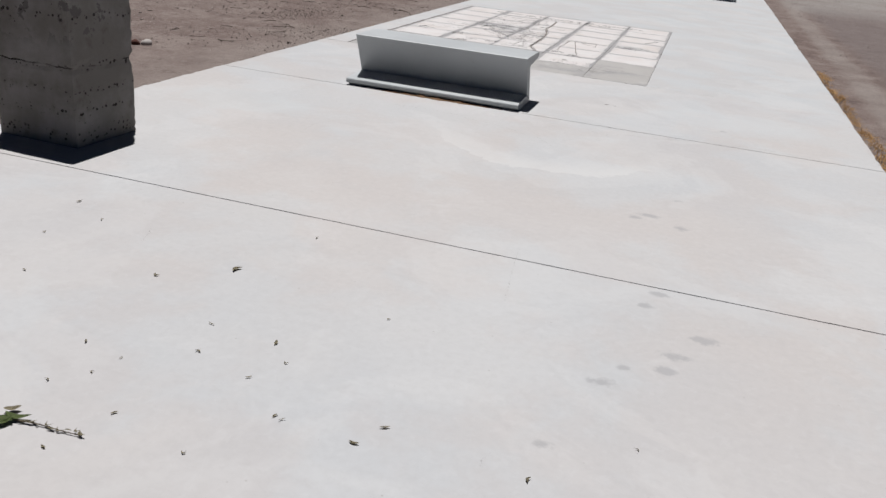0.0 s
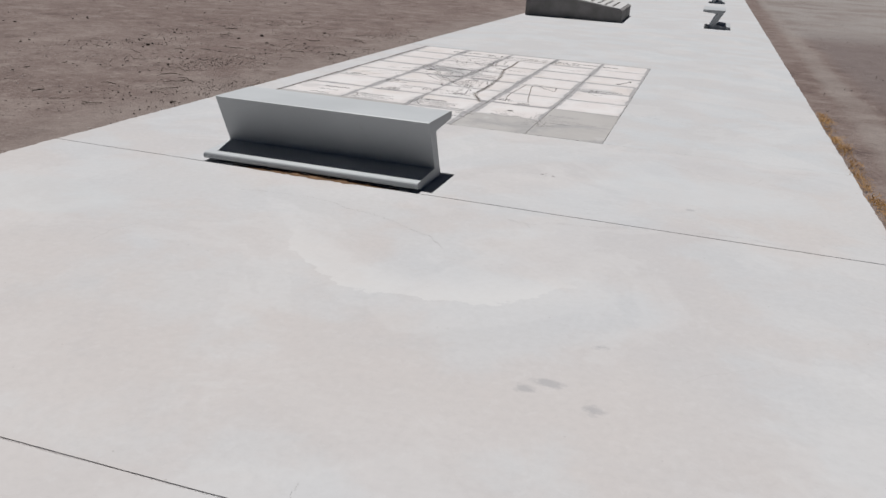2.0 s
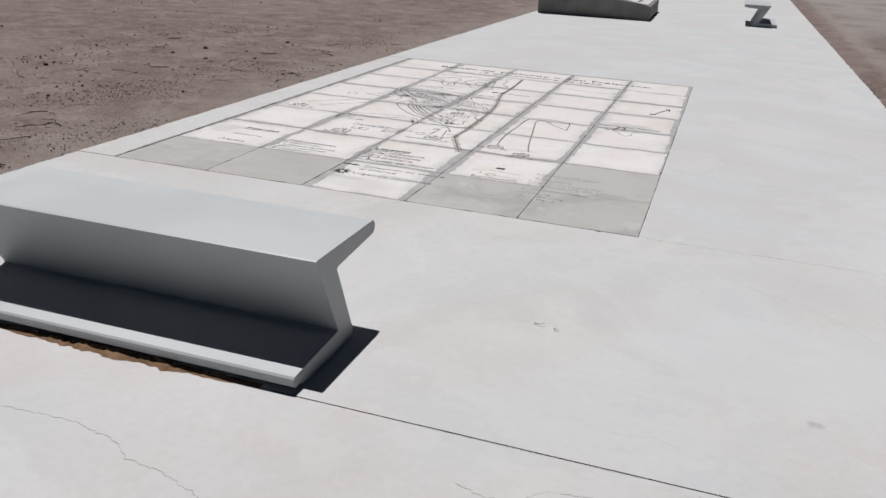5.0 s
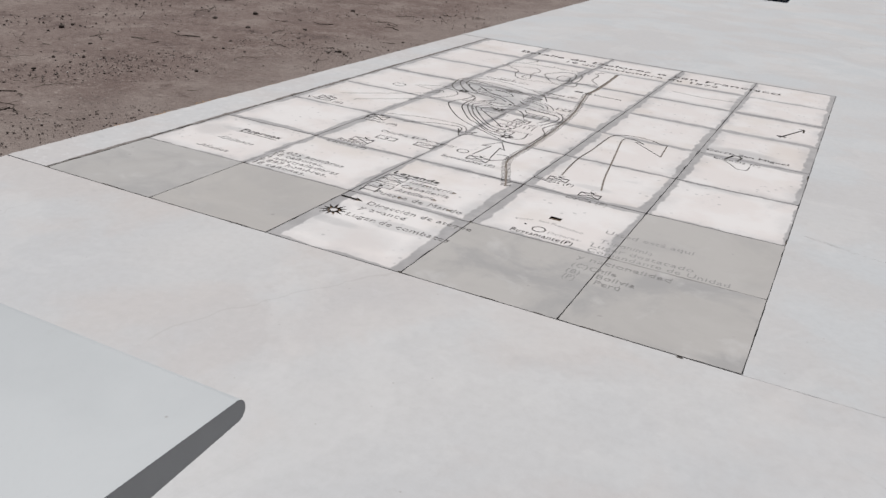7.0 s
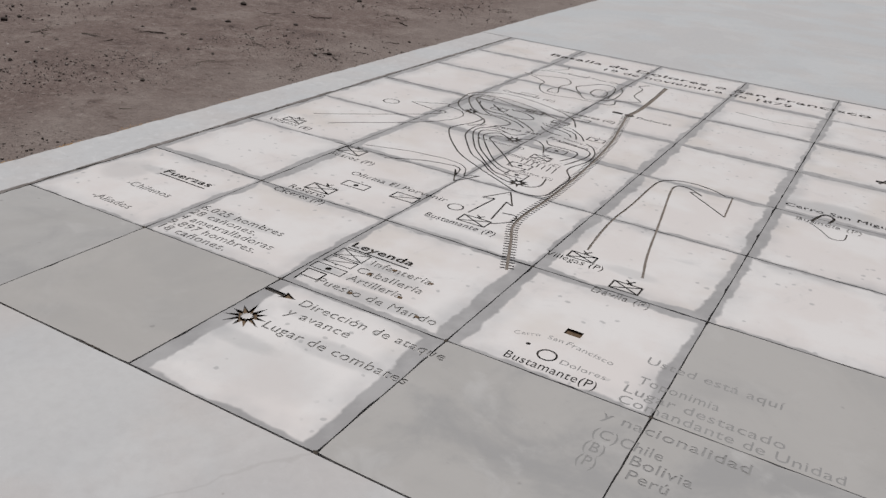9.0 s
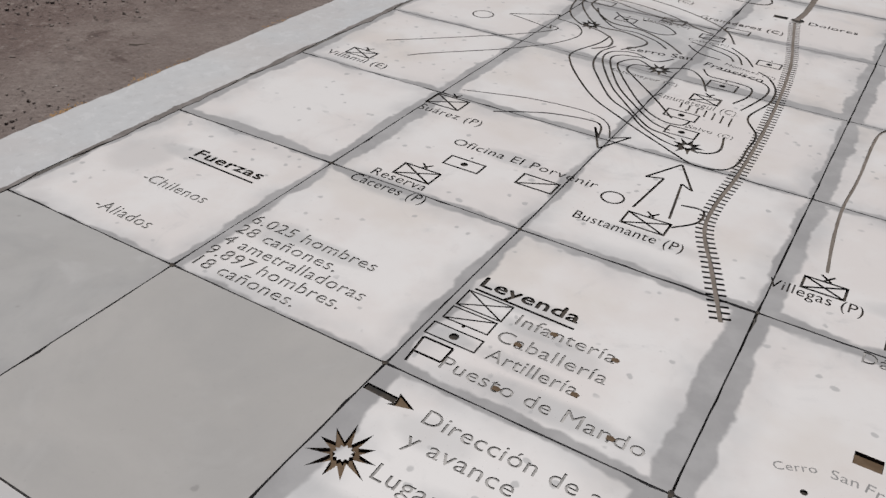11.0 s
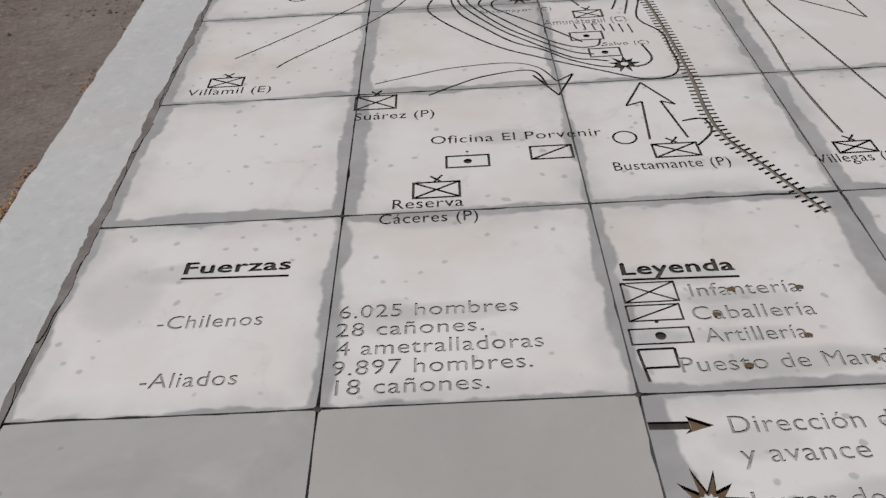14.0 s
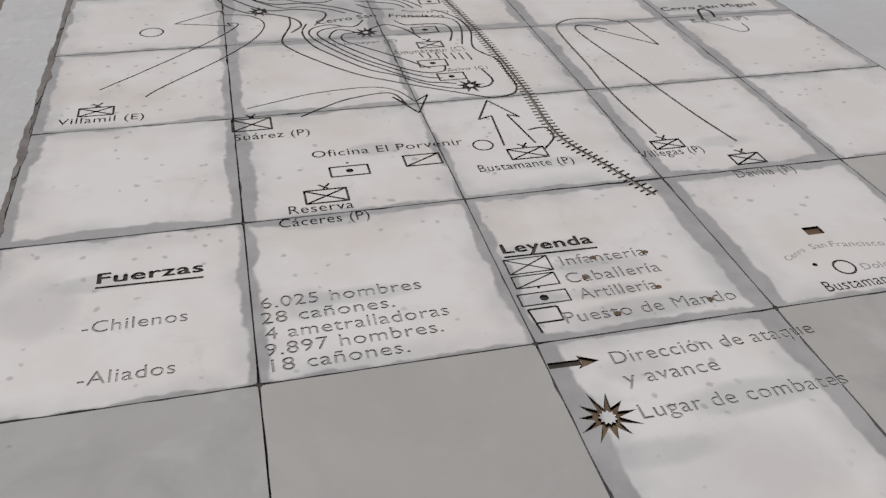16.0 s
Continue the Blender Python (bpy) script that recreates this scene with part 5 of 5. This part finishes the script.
def build_sprig():
    """A straight knobbly stem with brown buds and two crumpled green leaves at its end."""
    base = new("leafy_sprig")
    r = random.Random(5)
    bm = bmesh.new()
    rings = []
    for k in range(25):
        f = k / 24
        w = 0.0028 * (1 - 0.4 * f) * (1.7 if k % 5 == 3 else 1.0)
        c = Vector((-0.02 + 0.25 * f, 0.006 * math.sin(f * 5) + 0.02 * f, 0.004))
        rings.append([bm.verts.new((c.x, c.y + w * math.cos(a), c.z + w * math.sin(a))) for a in (0, 1.57, 3.14, 4.71)])
    for a, b in zip(rings, rings[1:]):
        for i in range(4):
            bm.faces.new((a[i], a[(i + 1) % 4], b[(i + 1) % 4], b[i]))
    bmesh.ops.recalc_face_normals(bm, faces=bm.faces)
    part("stem", bm, TWIG, base)
    for k in range(9):
        f = 0.2 + 0.78 * k / 8
        ob = part("bud", leaf_bmesh(r.uniform(0.022, 0.036), 60 + k), LEAF, base, "curled brown bud")
        ob.matrix_basis = pose(-0.02 + 0.25 * f, 0.02 * f + r.uniform(-0.008, 0.008), 0.003, 0, 0, r.uniform(-25, 25))
    for k, (x, y, l, turn) in enumerate(((0.0, 0.012, 0.085, 12), (-0.035, -0.005, 0.075, 200), (-0.02, -0.02, 0.06, 250), (-0.04, 0.045, 0.05, 40))):
        ob = part("leaf", leaf_bmesh(l, 90 + k), GREEN if k < 3 else LEAF, base, "crumpled green leaf")
        ob.matrix_basis = pose(x, y, 0.005, 0, 0, turn) @ Matrix.Diagonal((1, 1.9, 1, 1))
    return base


sprig = build_sprig()
sprig.matrix_world = pose(2.155, -7.585, 0.002, 0, 0, 2)
tagged(sprig, "small fallen sprig with green and dry leaves on the concrete", "twig")


def straw(name, spots, seed, label, longest=0.07):
    """Dry grass blades in low matted tufts."""
    r = random.Random(seed)
    verts, faces = [], []
    for cx, cy, rx, ry, n, tall in spots:
        for _ in range(n):
            x, y = r.gauss(cx, rx), r.gauss(cy, ry)
            a, l = r.uniform(0, 6.283), r.uniform(longest * 0.3, longest)
            lift, w = r.uniform(0.0, tall), r.uniform(0.0012, 0.003)
            d = Vector((math.cos(a), math.sin(a), 0))
            s = Vector((-d.y, d.x, 0)) * w
            p = Vector((x, y, GROUND + 0.004 + r.uniform(0, 0.02)))
            mid, end = p + d * l * 0.5 + Vector((0, 0, lift)), p + d * l + Vector((0, 0, lift * r.uniform(0.2, 1.1)))
            b = len(verts)
            verts += [p - s, p + s, mid + s * 0.8, mid - s * 0.8, end]
            faces += [(b, b + 1, b + 2, b + 3), (b + 3, b + 2, b + 4)]
    ob = mesh_part(name, verts, faces, STRAW)
    return tagged(ob, label, "dry grass", kind="stuff")


rng = random.Random(31)
spots = []
y = -5.2
while y < 3.2:
    spots.append((RIGHT + 0.05 + rng.uniform(-0.01, 0.05), y, 0.035, 0.09, rng.randint(40, 170), rng.uniform(0.012, 0.035)))
    y += rng.uniform(0.12, 0.42)
straw("dry_grass", spots, 1, "matted straw-coloured dry grass along the walkway's edge")
straw("edge_straw", [(LEFT - 0.03, y, 0.013, spread, n, 0.005) for y, spread, n in ((0.82, 0.03, 40), (1.17, 0.05, 90), (1.56, 0.05, 100), (1.74, 0.04, 50), (2.35, 0.05, 40))], 2, "sparse dry straw along the walkway's edge", 0.020)


# blown earth caught against the bench's foot
def build_drift():
    bm = bmesh.new()
    n, rows = 160, []
    for k in range(n + 1):
        x = 1.18 + 1.25 * k / n
        w = 0.026 * max(0.15, math.sin(math.pi * k / n)) * (1 + 0.9 * noise.noise((x * 9, 0, 3)) + 0.5 * noise.noise((x * 31, 0, 3)))
        h = 0.014 * math.sin(math.pi * k / n) * (1 + 0.8 * noise.noise((x * 14, 2, 3)) + 0.6 * noise.noise((x * 45, 2, 3))) + 0.001
        rows.append([bm.verts.new((x, -2.232, 0.0008)), bm.verts.new((x, -2.246, h)), bm.verts.new((x, -2.258 - w * 0.5, h * 0.6)), bm.verts.new((x, -2.262 - w, 0.0008))])
    for a, b in zip(rows, rows[1:]):
        for i in range(3):
            bm.faces.new((a[i], a[i + 1], b[i + 1], b[i]))
    bmesh.ops.recalc_face_normals(bm, faces=bm.faces)
    return part("earth_drift", bm, plain_material("blown_earth", (0.143, 0.083, 0.045), (0.21, 0.128, 0.075), 40, 0.95, 0.6))


tagged(build_drift(), "reddish blown earth caught along the bench foot", "earth", kind="stuff")


# ---- far scrub at the edge of the plain ----
def build_bush(seed, w, h):
    base = new("bush")
    r = random.Random(seed)
    bm = twig_mesh(h * 0.8, seed, 0.05)
    bm.transform(Matrix.Rotation(radians(-85), 4, "Y"))
    part("trunk", bm, TWIG, base)
    verts, faces = [], []
    for _ in range(1100):
        a, q = r.uniform(0, 6.283), r.random() ** 0.5
        z = h * (0.12 + 0.85 * r.random())
        rad = w * q * (1 - 0.55 * abs(z / h - 0.45)) * (1 + 0.3 * math.sin(a * 3 + seed))
        c = Vector((rad * math.cos(a), rad * 0.7 * math.sin(a), z))
        s = r.uniform(0.16, 0.40)
        u = Vector((r.uniform(-1, 1), r.uniform(-1, 1), r.uniform(-1, 1))).normalized()
        v = u.orthogonal().normalized()
        b = len(verts)
        verts += [c - u * s, c + v * s * 0.5, c + u * s, c - v * s * 0.5]
        faces.append((b, b + 1, b + 2, b + 3))
    mesh_part("crown", verts, faces, SCRUB, base)
    return base


rng = random.Random(14)
first = build_bush(3, 3.4, 4.2)
first.matrix_world = pose(46.0, 156.0, -0.1)
tagged(first, "dense dark desert bush at the far edge of the plain", "bush", group="far bushes")
for k in range(44):
    copy_thing(first, pose(48 + 3.0 * k + rng.uniform(-0.8, 0.8), 158 + rng.uniform(-3, 5), -0.1, 0, 0, rng.uniform(0, 360)))
